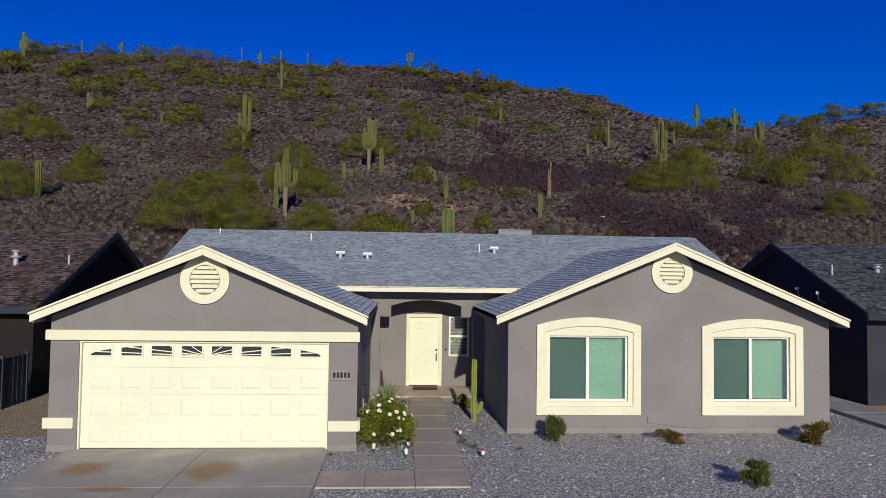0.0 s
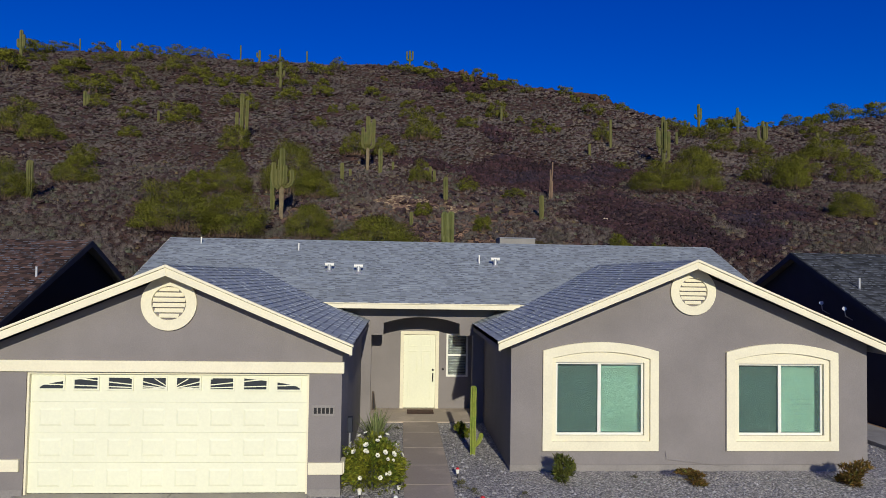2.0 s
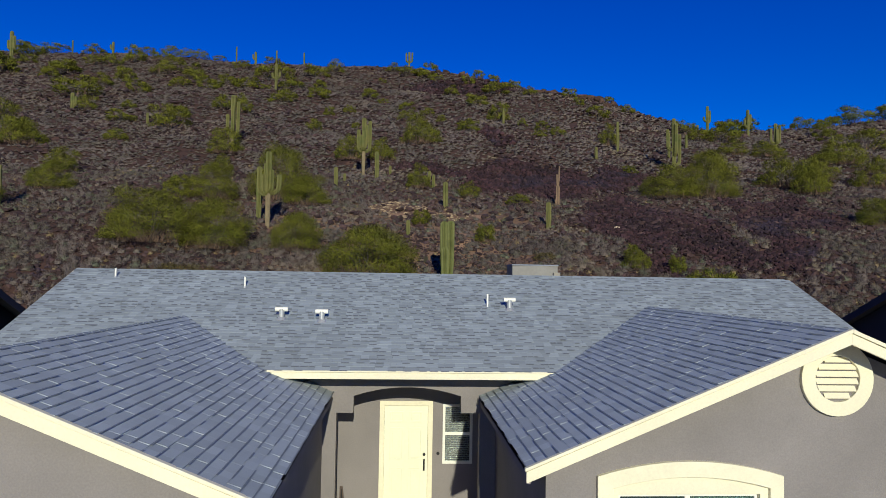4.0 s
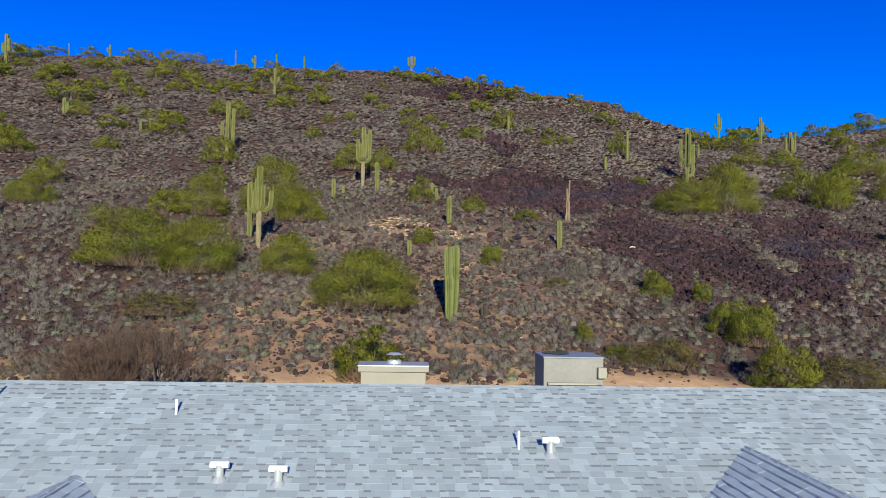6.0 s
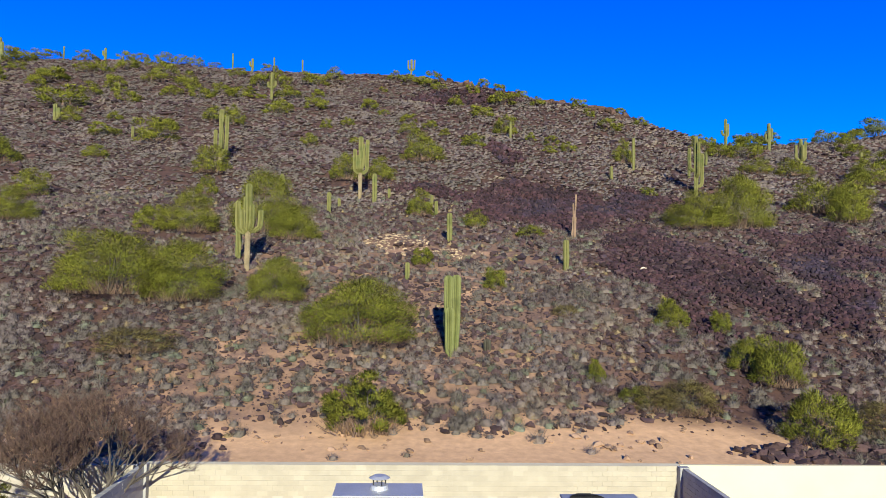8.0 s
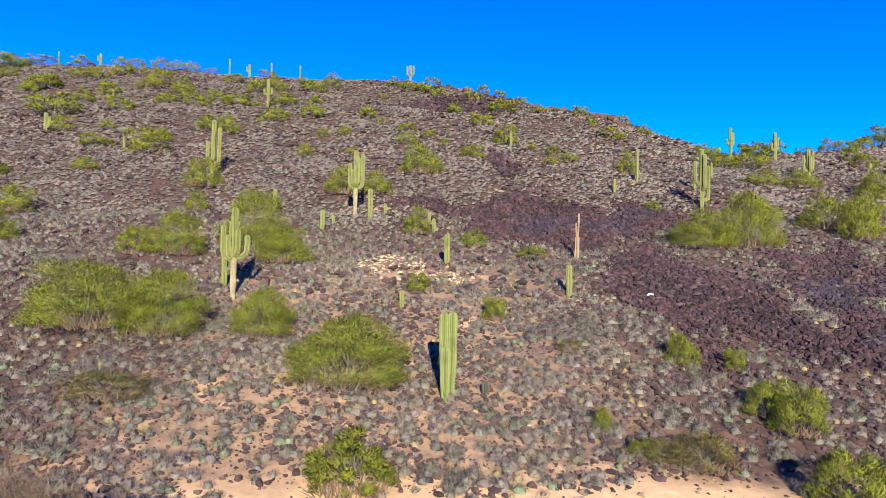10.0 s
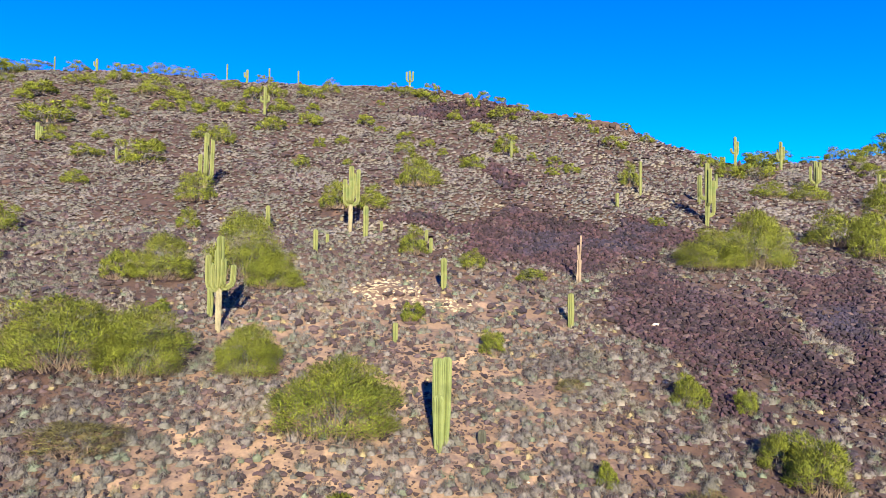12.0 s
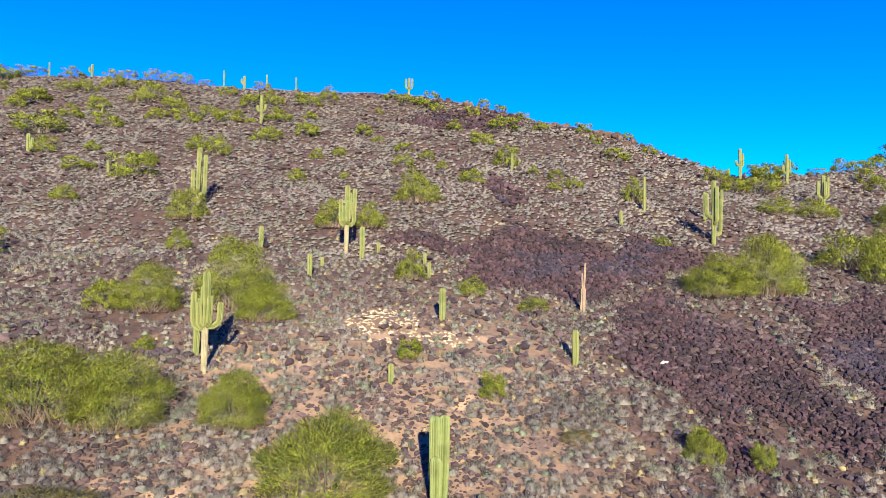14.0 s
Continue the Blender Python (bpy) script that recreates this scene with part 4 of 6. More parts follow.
# ---- back yard walls of concrete block ----
def block_wall(name, x0, x1, y, top, base, label, singles=6):
    """Courses of block; the upper ones laid block by block, those near the dusty ground joined."""
    root = thing(name, ((x0 + x1) / 2, y, base), label, "wall", kind="structure")
    bm = bmesh.new()
    box(bm, x0, x1, y + 0.012, y + 0.19, base - 0.3, top - 0.06)
    part("mortar_core", bm, M_MORTAR, root)
    bm = bmesh.new()
    box(bm, -0.195, 0.195, 0.0, 0.2, -0.095, 0.095)
    me = mesh_of("block", bm, M_BLOCK)
    low, dust = bmesh.new(), bmesh.new()
    row, z = 0, top - 0.06 - 0.1
    while z > base - 0.1:
        x = x0 + (0.2 if row % 2 else 0.4) - 0.2
        while x < x1 - 0.1:
            j = random.uniform(-0.003, 0.003)
            if row < singles:
                b = new("block", me)
                b.location = (x - root.location[0], y - root.location[1] + j, z - root.location[2])
                b.parent = root
            else:
                box(low if row < 8 else dust, x - 0.195, x + 0.195, y + j, y + 0.2, z - 0.095, z + 0.095)
            x += 0.4
        z -= 0.2
        row += 1
    tagged(part("lower_block", low, M_BLOCK_REST, root), kind="stuff")
    tagged(part("dusty_block", dust, M_BLOCK_DUST, root, "dust-stained lower blocks"), kind="stuff")
    return root


def cap_row(root, x0, x1, y0, y1, z):
    bm = bmesh.new()
    prism(bm, [(y0, z - 0.06), (y1, z - 0.06), (y1, z), (y0, z - 0.055)], x0, x1, "x")
    part("cap", bm, M_BLOCK, root)


rear = block_wall("wall_rear", -2.5, 18.45, 28.1, 1.76, -0.5, "pale concrete block wall behind the back yard")
cap_row(rear, -2.55, 18.45, 28.098, 28.30, 1.762)


def side_wall(name, x, y0, y1, label, base=-0.55, top0=1.62, top1=1.76, material=None):
    root = thing(name, (x, y0, base), label, "wall", kind="structure")
    verts, faces, rng = [], [], random.Random(5)
    for r in range(12):
        y = y0 - (0.2 if r % 2 else 0.0)
        while y < y1:
            a, b = max(y, y0) + 0.005, min(y + 0.395, y1)
            z0 = base + r * 0.2
            t = min(z0 + 0.194, top0 + (top1 - top0) * (y - y0) / (y1 - y0))
            if b > a and t > z0:
                o, j = len(verts), rng.uniform(-0.003, 0.003)
                verts += [(xx + j, yy, zz) for xx in (x, x + 0.2) for yy in (a, b) for zz in (z0, t)]
                faces += [tuple(o + i for i in q) for q in ((0, 2, 3, 1), (4, 5, 7, 6), (0, 1, 5, 4), (2, 6, 7, 3), (1, 3, 7, 5))]
            y += 0.4
    me = bpy.data.meshes.new("block_course")
    me.from_pydata(verts, [], faces)
    me.materials.append(material or M_BLOCK_SIDE)
    ob = new("block_course", me)
    ob.parent = root
    ob.matrix_parent_inverse = Matrix.Translation(-root.location)
    tagged(ob, kind="stuff")
    bm = bmesh.new()
    box(bm, x + 0.01, x + 0.19, y0, y1, base - 0.2, min(top0, top1) - 0.02)
    part("mortar_core", bm, M_MORTAR, root)
    bm = bmesh.new()
    box(bm, x - 0.1, x + 0.3, y1, y1 + 0.3, base - 0.2, max(top0, top1) + 0.02)
    part("pilaster", bm, M_BLOCK_SIDE, root)
    return root


side_wall("wall_west", -2.7, 13.0, 27.78, "grey block wall between the back yards")
side_wall("wall_east", 18.45, 13.0, 27.78, "grey block wall between the back yards", top0=1.60, top1=1.70)
bm = bmesh.new()
box(bm, 18.45, 46, 28.1, 28.3, -0.6, 1.74)
solo("wall_rear_east", bm, M_WALL_CREAM, "smooth pale yellow painted rear wall", "wall", kind="structure", bevel=0.01)
block2 = block_wall("wall_rear_west", -16, -2.72, 28.12, 1.72, -0.5, "pale concrete block wall behind the next yard", 0)
flat("yard_west", rect(-16, -2.72, 14.4, 28.1), -0.62, -0.46, mat("dry_grass_soil", (0.16, 0.13, 0.075), 0.97, 0.3, 1.2, 20, 0.6, 0.03), "dry soil of the next back yard", "ground")
flat("yard_east", rect(18.66, 46, 14.4, 28.08), -0.62, -0.45, M_CONCRETE, "pale paved ground of the next yard", "ground")
pot = thing("flower_pot", (24.3, 27.3, -0.45), "orange terracotta pot by the yellow wall", "pot")
bm = bmesh.new()
tube(bm, (24.3, 27.3, -0.45), (24.3, 27.3, 0.08), 0.2, 0.29, 20)
body = part("pot_body", bm, M_TERRA, pot)
bm = bmesh.new()
tube(bm, (24.3, 27.3, 0.08), (24.3, 27.3, 0.21), 0.33, 0.34, 20)
part("rim", bm, M_TERRA, body)
bm = bmesh.new()
tube(bm, (24.3, 27.3, 0.211), (24.3, 27.3, 0.215), 0.3, 0.3, 20)
part("soil", bm, M_MAT, body)


# ---- the next houses ----
def next_house(name, x0, x1, face, ridge_y, ridge_z, eave_y, back_y, slope, shingle, wall_m, seed, label):
    """A plain house whose gable end faces ours; face is the x of that end."""
    root = thing(name, ((x0 + x1) / 2, ridge_y, 0), label, "house")
    inner = 0.32 if face == x0 else -0.32
    zf = ridge_z - slope * (ridge_y - eave_y)
    zb = ridge_z - slope * (back_y - ridge_y)
    bm = bmesh.new()
    wx = face + inner
    prism(bm, [(eave_y + 0.5, -0.1), (back_y - 0.5, -0.1), (back_y - 0.5, ridge_z - slope * (back_y - 0.5 - ridge_y) - 0.14), (ridge_y, ridge_z - 0.14), (eave_y + 0.5, ridge_z - slope * (ridge_y - eave_y - 0.5) - 0.14)],
          wx, wx + (0.2 if inner > 0 else -0.2), "x")
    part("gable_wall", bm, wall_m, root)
    for y in (eave_y + 0.5, back_y - 0.7):
        bm = bmesh.new()
        a, b = (wx + 0.2, x1 - 0.3) if inner > 0 else (x0 + 0.3, wx - 0.2)
        box(bm, a, b, y, y + 0.2, -0.1, zf + 0.12)
        part("wall", bm, wall_m, root)
    c = 1 / math.hypot(1, slope)
    for ey, ez, s in ((eave_y, zf, 1), (back_y, zb, -1)):
        deck = roof_plane("roof", [(x0, ey, ez), (x1, ey, ez), (x1, ridge_y, ridge_z), (x0, ridge_y, ridge_z)][::s], root, M_DECK)
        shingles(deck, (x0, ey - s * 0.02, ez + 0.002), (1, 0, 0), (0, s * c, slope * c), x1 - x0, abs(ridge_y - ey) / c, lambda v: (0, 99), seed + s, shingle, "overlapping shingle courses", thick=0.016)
    bm = bmesh.new()
    prism(bm, [(eave_y, zf - 0.01), (ridge_y, ridge_z - 0.005), (back_y, zb - 0.01), (back_y, zb - 0.2), (ridge_y, ridge_z - 0.2), (eave_y, zf - 0.2)], face - 0.02 if face == x0 else face, face + 0.02 if face == x1 else face, "x")
    part("rake_board", bm, M_DARK_TRIM, root)
    bm = bmesh.new()
    box(bm, x0, x1, eave_y - 0.03, eave_y + 0.0, zf - 0.19, zf - 0.015)
    part("fascia", bm, M_DARK_TRIM, root)
    return root


next_house("house", -22, -3.58, -3.58, 10.5, 4.88, 5.35, 15.6, 0.46, M_SHINGLE_BROWN, M_NEIGHBOUR_L, 50, "stucco house with shade-darkened walls and brown shingle roof")
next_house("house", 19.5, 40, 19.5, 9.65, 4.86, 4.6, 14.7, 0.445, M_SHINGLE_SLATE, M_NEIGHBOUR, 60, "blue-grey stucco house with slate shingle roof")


def plain_vent(x, y, z, top, r, cap, label):
    root = thing("roof_vent", (x, y, z), label, "roof vent", "roof vents")
    bm = bmesh.new()
    tube(bm, (x, y, z - 0.06), (x, y, z + top), r, r, 14)
    part("pipe", bm, M_GALV, root)
    if cap:
        for k in range(2):
            bm = bmesh.new()
            tube(bm, (x, y, z + top * (0.55 + 0.45 * k)), (x, y, z + top * (0.7 + 0.45 * k)), r * (2.1 - 0.4 * k), r * (1.7 - 0.4 * k), 16)
            part("cap", bm, M_GALV, root)


plain_vent(-5.54, 7.87, 3.67, 0.40, 0.08, True, "galvanised turbine vent on the brown roof")
plain_vent(-3.98, 7.93, 3.70, 0.30, 0.035, False, "thin vent pipe on the brown roof")
plain_vent(20.06, 7.06, 3.71, 0.33, 0.035, False, "thin vent pipe on the slate roof")
plain_vent(21.76, 7.33, 3.83, 0.22, 0.08, True, "galvanised vent on the slate roof")
# two small dishes on brackets under the gable
for x, y, z, s in ((19.50, 6.95, 2.8, 1), (19.50, 8.05, 2.92, 1)):
    dish = thing("antenna", (x + 0.25, y, z), "small pale antenna on a bracket under the gable", "antenna", "antennas")
    bm = bmesh.new()
    tube(bm, (x + 0.27, y, z), (x + 0.02, y - 0.05, z + 0.12), 0.015, 0.015, 6)
    tube(bm, (x + 0.02, y - 0.05, z + 0.12), (x - 0.02, y - 0.05, z + 0.34), 0.015, 0.012, 6)
    part("bracket", bm, M_GALV, dish)
    bm = bmesh.new()
    tube(bm, (x - 0.02, y - 0.05, z + 0.32), (x - 0.06, y - 0.12, z + 0.34), 0.015, 0.06, 12)
    part("dish", bm, M_GALV, dish)

# dark sheet fence in front of the left house
fence = thing("fence", (-3.75, 3, 0), "dark green steel panel fence", "fence")
bm = bmesh.new()
box(bm, -0.02, 0.012, -0.05, 0.05, 0.02, 1.25)
SLAT = mesh_of("slat", bm, M_FENCE, 0.004)
for i in range(7):
    y = -1.6 + i * 1.15
    bm = bmesh.new()
    box(bm, -3.80, -3.72, y - 0.04, y + 0.04, -0.06, 1.32)
    part("post", bm, M_FENCE, fence, bevel=0.005)
    if i < 6:
        for z in (0.10, 1.16):
            bm = bmesh.new()
            box(bm, -3.80, -3.772, y + 0.045, y + 1.105, z, z + 0.06)
            part("rail", bm, M_FENCE, fence)
        for k in range(10):
            ob = new("slat", SLAT)
            ob.parent = fence
            ob.location = (-0.006 * (k % 2), y + 0.1 + k * 0.105 - fence.location[1], 0)


# ---- plants: blades, crowns and cactus ----
def blade_cloud(rng, centres, outward, length, width, droop=0.25):
    """Thin pointed leaves, each from a place along a way. Returns places and triangles."""
    n = len(centres)
    d = outward + rng.normal(0, 0.35, (n, 3))
    d /= np.linalg.norm(d, axis=1, keepdims=True)
    side = np.cross(d, rng.normal(0, 1, (n, 3)))
    side /= np.linalg.norm(side, axis=1, keepdims=True) + 1e-9
    L = (length * rng.uniform(0.6, 1.3, n))[:, None]
    W = (width * rng.uniform(0.6, 1.3, n))[:, None]
    tip = centres + d * L
    tip[:, 2] -= droop * L[:, 0] * rng.uniform(0, 1, n)
    v = np.stack([centres - side * W * 0.5, centres + side * W * 0.5, tip], axis=1).reshape(-1, 3)
    return v, np.arange(3 * n).reshape(n, 3)


def leaf_mat(name, base, tones, spread=0.35, scale=2.0):
    m = mat(name, base, 0.75, 0.22, scale, 14, 0.0, tones=tones, each="island", spread=spread, spec=0.15)
    return m


M_PALO = leaf_mat("yellow_green_foliage", (0.116, 0.126, 0.015), [(0.144, 0.146, 0.018), (0.084, 0.098, 0.013)], 0.60, 0.5)
M_CREOSOTE = leaf_mat("deep_green_foliage", (0.085, 0.096, 0.012), [(0.135, 0.132, 0.017), (0.055, 0.068, 0.010)], 0.45, 1.2)
M_OLIVE = leaf_mat("olive_brown_foliage", (0.115, 0.085, 0.028), [(0.13, 0.11, 0.035), (0.09, 0.07, 0.035)], 0.4, 1.0)
M_TWIG = mat("grey_brown_twig", (0.155, 0.10, 0.068), 0.9, 0.25, 1.5, 20, 0.0, each="island", spread=0.35)
M_BARK = mat("grey_bark", (0.085, 0.072, 0.06), 0.95, 0.3, 4, 30, 0.4, 0.01)


def bush_meshes(seed, leaves, material, leaf=0.085, lobes=14, twigs=14, thin=0.2, fat=1.0):
    """A bush one metre wide and one high: stems from the foot, and a crown of fine blades in uneven lobes down to the ground."""
    rng = np.random.default_rng(seed)
    t = rng.uniform(0, 2 * np.pi, lobes)
    z = rng.uniform(0.06, 0.80, lobes)
    reach = 0.34 * np.sqrt(np.clip(1 - ((z - 0.40) / 0.55) ** 2, 0.1, 1)) * rng.uniform(0.35, 1.0, lobes) ** 0.5
    c = np.stack([np.cos(t) * reach, np.sin(t) * reach, z], 1)
    r = rng.uniform(0.11, 0.23, lobes) * fat
    pick = rng.choice(lobes, leaves, p=r ** 2 / (r ** 2).sum())
    way = rng.normal(0, 1, (leaves, 3))
    way /= np.linalg.norm(way, axis=1, keepdims=True)
    p = c[pick] + way * (r[pick] * rng.uniform(0.2, 1.0, leaves) ** 0.5)[:, None]
    p[:, 2] = np.where(p[:, 2] < 0.02, 0.02 + rng.uniform(0, 0.1, leaves), p[:, 2])
    up = way * 0.55 + (p - np.array([0, 0, 0.0])) * 0.9 + np.array([0, 0, 0.55])
    up /= np.linalg.norm(up, axis=1, keepdims=True)
    v, f = blade_cloud(rng, p, up, leaf * 1.25, leaf * thin)
    crown = arrays("crown", v, f, material)
    bm = bmesh.new()
    for i in range(twigs):
        j = rng.integers(lobes)
        a = Vector((rng.uniform(-0.06, 0.06), rng.uniform(-0.06, 0.06), -0.06))
        b = Vector(c[j]) * 0.55 + Vector(rng.normal(0, 0.04, 3))
        b.z = max(b.z, 0.12)
        e = Vector(c[j]) + Vector(rng.normal(0, 0.06, 3))
        tube(bm, a, b, 0.010, 0.006, 5)
        tube(bm, b, e, 0.006, 0.002, 4)
    trunk = mesh_of("trunk", bm, M_BARK)
    return crown, trunk


def crown_meshes(seed, leaves, material, leaf, wide, lobes=30, skirt=220, fat=1.0, rise=0.75):
    """A bush one metre wide and one high: plumes of fine leaves round a dome of uneven lobes, shaded softly, with bare twigs at its foot."""
    rng = np.random.default_rng(seed)
    t = np.arange(lobes) * 2.39996 + rng.uniform(-0.4, 0.4, lobes)
    e = np.arcsin(np.clip((np.arange(lobes) + 0.5) / lobes + rng.uniform(-0.12, 0.12, lobes), 0.02, 0.99))
    far = rng.uniform(0.66, 1.16, lobes)
    c = np.stack([np.cos(e) * np.cos(t) * 0.37 * far, np.cos(e) * np.sin(t) * 0.37 * far, 0.10 + np.sin(e) * 0.58 * far], 1)
    r = rng.uniform(0.07, 0.19, lobes) * fat
    # a ring of low lobes whose leaves brush the ground
    ring = np.arange(lobes // 4) * 2.39996
    c = np.concatenate([c, np.stack([np.cos(ring) * 0.37, np.sin(ring) * 0.37, rng.uniform(0.04, 0.12, len(ring))], 1)])
    r = np.concatenate([r, rng.uniform(0.08, 0.13, len(ring)) * fat])
    lobes = len(c)
    n = leaves * 2
    pick = rng.choice(lobes, n, p=r ** 2 / (r ** 2).sum())
    way = unit(rng.normal(0, 1, (n, 3)) + unit(c[pick] - np.array([0, 0, 0.15])) * 0.7)
    p = c[pick] + way * (r[pick] * rng.uniform(0.55, 1.08, n))[:, None] + rng.normal(0, 0.014, (n, 3))
    deep = rng.uniform(0, 1, n) < 0.28
    p[deep] = c[pick[deep]] + way[deep] * (r[pick[deep]] * rng.uniform(0.1, 0.8, deep.sum()))[:, None]
    hidden = np.zeros(n, dtype=bool)
    for k in range(lobes):
        hidden |= (np.linalg.norm(p - c[k], axis=1) < r[k] * 0.60) & (pick != k)
    ok = np.flatnonzero((~hidden | deep) & (p[:, 2] > 0.015))[:leaves]
    p, way = p[ok], way[ok]
    n = len(p)
    out_ = unit(way * 0.95 + unit(p - np.array([0, 0, 0.2])) * 0.4)
    d = unit(way * 0.35 + unit(p * np.array([1, 1, 0])) * 0.35 + np.array([0, 0, rise]) + rng.normal(0, 0.40, (n, 3)))
    side = unit(np.cross(d, rng.normal(0, 1, (n, 3))))
    face = np.cross(side, d)
    side *= np.where((face * out_).sum(1, keepdims=True) < 0, -1, 1)
    L, W = (leaf * rng.uniform(0.5, 1.5, n))[:, None], (wide * rng.uniform(0.6, 1.3, n))[:, None]
    v = np.stack([p - side * W * 0.5, p + side * W * 0.5, p + d * L], axis=1).reshape(-1, 3)
    nrm = np.repeat(unit(out_ * 0.8 + np.cross(side, d) * 0.6), 3, axis=0)
    crown = arrays("crown", v, np.arange(3 * n).reshape(n, 3), material, normals=nrm)
    bm = bmesh.new()
    for i in range(10):
        j = rng.integers(lobes)
        b = Vector(c[j]) * 0.6
        tube(bm, (rng.uniform(-0.06, 0.06), rng.uniform(-0.06, 0.06), -0.06), b, 0.010, 0.006, 5)
        tube(bm, b, Vector(c[j]), 0.006, 0.002, 4)
    trunk = mesh_of("trunk", bm, M_BARK)
    # bare grey twigs fanning out under the leaves
    a = rng.uniform(0, 6.283, skirt)
    q = rng.uniform(0.10, 0.42, skirt)
    a0 = np.stack([np.cos(a) * q, np.sin(a) * q, np.full(skirt, -0.02)], 1)
    b0 = a0 + np.stack([np.cos(a) * 0.05, np.sin(a) * 0.05, rng.uniform(0.08, 0.22, skirt)], 1) + rng.normal(0, 0.05, (skirt, 3))
    sd = unit(np.cross(b0 - a0, np.stack([np.cos(a), np.sin(a), np.zeros(skirt)], 1) + rng.normal(0, 0.5, (skirt, 3)))) * (wide * 0.7)
    tv = np.stack([a0 - sd, a0 + sd, b0], axis=1).reshape(-1, 3)
    return crown, trunk, arrays("twig", tv, np.arange(len(tv)).reshape(-1, 3), M_TWIG)


def bush_thing(name, meshes, x, y, w, h, turn, label, category, group, z=None):
    root = thing(name, (x, y, ground_z(x, y) - 0.05 if z is None else z), label, category, group)
    root.rotation_euler[2] = turn
    root.scale = (w, w, h)
    for n, me in zip(("crown", "trunk", "twig"), meshes):
        ob = new(n, me)
        ob.parent = root
        if n == "twig":
            tagged(ob, kind="stuff")
    return root


# front yard: flowering bush, agave, cactus, low shrubs
rng = np.random.default_rng(11)
M_FLOWER_LEAF = leaf_mat("bright_green_leaf", (0.10, 0.155, 0.02), [(0.20, 0.20, 0.02), (0.05, 0.11, 0.016)], 0.6, 2.6)
flowering = thing("flowering_bush", (6.03, 0.40, -0.04), "round green bush full of white blossoms beside the walk", "bush")
n = 9500
d = rng.normal(0, 1, (n, 3)); d /= np.linalg.norm(d, axis=1, keepdims=True); d[:, 2] = np.abs(d[:, 2]) - 0.42 * rng.uniform(0, 1, n)
p = np.array([6.03, 0.40, 0.30]) + d * np.array([0.58, 0.55, 0.68]) * (rng.uniform(0.35, 1.0, n) ** 0.5)[:, None] * (1 + 0.22 * np.sin(d[:, :1] * 9 + d[:, 1:2] * 5) * np.sin(d[:, 2:] * 8))
p[:, 2] = np.maximum(p[:, 2], 0.0)
v, f = blade_cloud(rng, p, d + np.array([0, 0, 0.3]), 0.065, 0.036)
ob = new("crown", arrays("crown", v, f, M_FLOWER_LEAF)); ob.parent = flowering; ob.matrix_parent_inverse = Matrix.Translation(-flowering.location)
bm = bmesh.new()
for i in range(9):
    a = i * 0.7
    tube(bm, (6.03 + 0.05 * math.cos(a), 0.40 + 0.05 * math.sin(a), -0.05), (6.03 + 0.35 * math.cos(a), 0.40 + 0.35 * math.sin(a), 0.6), 0.012, 0.005, 5)
part("stem", bm, M_BARK, flowering)
M_PETAL = mat("white_petal", (0.78, 0.76, 0.60), 0.7, 0.10, 5, 40, 0.0)
bmf = bmesh.new()
for k in range(7):
    a = k * 2 * math.pi / 6
    if k < 6:
        q = [bmf.verts.new((r * math.cos(a + o), r * math.sin(a + o), z)) for r, o, z in ((0.004, 0, 0), (0.040, -0.56, 0.016), (0.047, 0, 0.022), (0.040, 0.56, 0.012))]
        bmf.faces.new(q)
me_flower = mesh_of("blossom", bmf, M_PETAL)
for i in range(24):
    t = rng.uniform(0, 2 * math.pi)
    u = rng.uniform(-0.05, 0.95)
    way = Vector((math.cos(t) * math.sqrt(1 - u * u), -abs(math.sin(t)) * math.sqrt(1 - u * u) * 0.9, u)) if i < 22 else Vector((math.cos(t) * 0.7, math.sin(t) * 0.7, 0.7))
    ob = new("blossom", me_flower)
    ob.parent = flowering
    s = rng.uniform(0.6, 1.25)
    ob.matrix_basis = Matrix.Translation(Vector((0, 0, 0.34)) + Vector((way.x * 0.60, way.y * 0.59, way.z * 0.76))) @ way.to_track_quat("Z", "Y").to_matrix().to_4x4() @ Matrix.Scale(s, 4)

agave = thing("yucca", (5.97, 3.5, -0.04), "spiky grey-green yucca in the gravel", "plant")
M_YUCCA = leaf_mat("grey_green_blade", (0.15, 0.19, 0.075), [(0.20, 0.23, 0.10), (0.11, 0.15, 0.05)], 0.35, 6)
bm = bmesh.new()
for i in range(120):
    t, el = rng.uniform(0, 2 * math.pi), rng.uniform(0.45, 1.52)
    L = rng.uniform(0.6, 0.98)
    w = Vector((math.cos(t) * math.cos(el), math.sin(t) * math.cos(el), math.sin(el)))
    s = w.cross(Vector((0, 0, 1))).normalized() * 0.016
    o = Vector((5.97, 3.5, 0.02))
    mid, tip = o + w * L * 0.55, o + w * L - Vector((0, 0, 0.10 * (1.5 - el)))
    q = [bm.verts.new(c) for c in (o - s * 0.7, o + s * 0.7, mid + s, mid - s)]
    bm.faces.new(q)
    bm.faces.new((q[3], q[2], bm.verts.new(tip)))
part("blade", bm, M_YUCCA, agave)

M_SAGUARO = mat("pale_green_cactus_skin", (0.105, 0.113, 0.029), 0.7, 0.18, 0.6, 14, 0.3, 0.02, tones=[(0.138, 0.132, 0.04), (0.08, 0.094, 0.025)])
M_SAG_BASE = mat("corky_cactus_base", (0.22, 0.175, 0.10), 0.9, 0.25, 1.5, 12, 0.4, 0.02)
M_DEADWOOD = mat("bleached_cactus_ribs", (0.22, 0.15, 0.10), 0.9, 0.2, 1.5, 15, 0.3, 0.02)


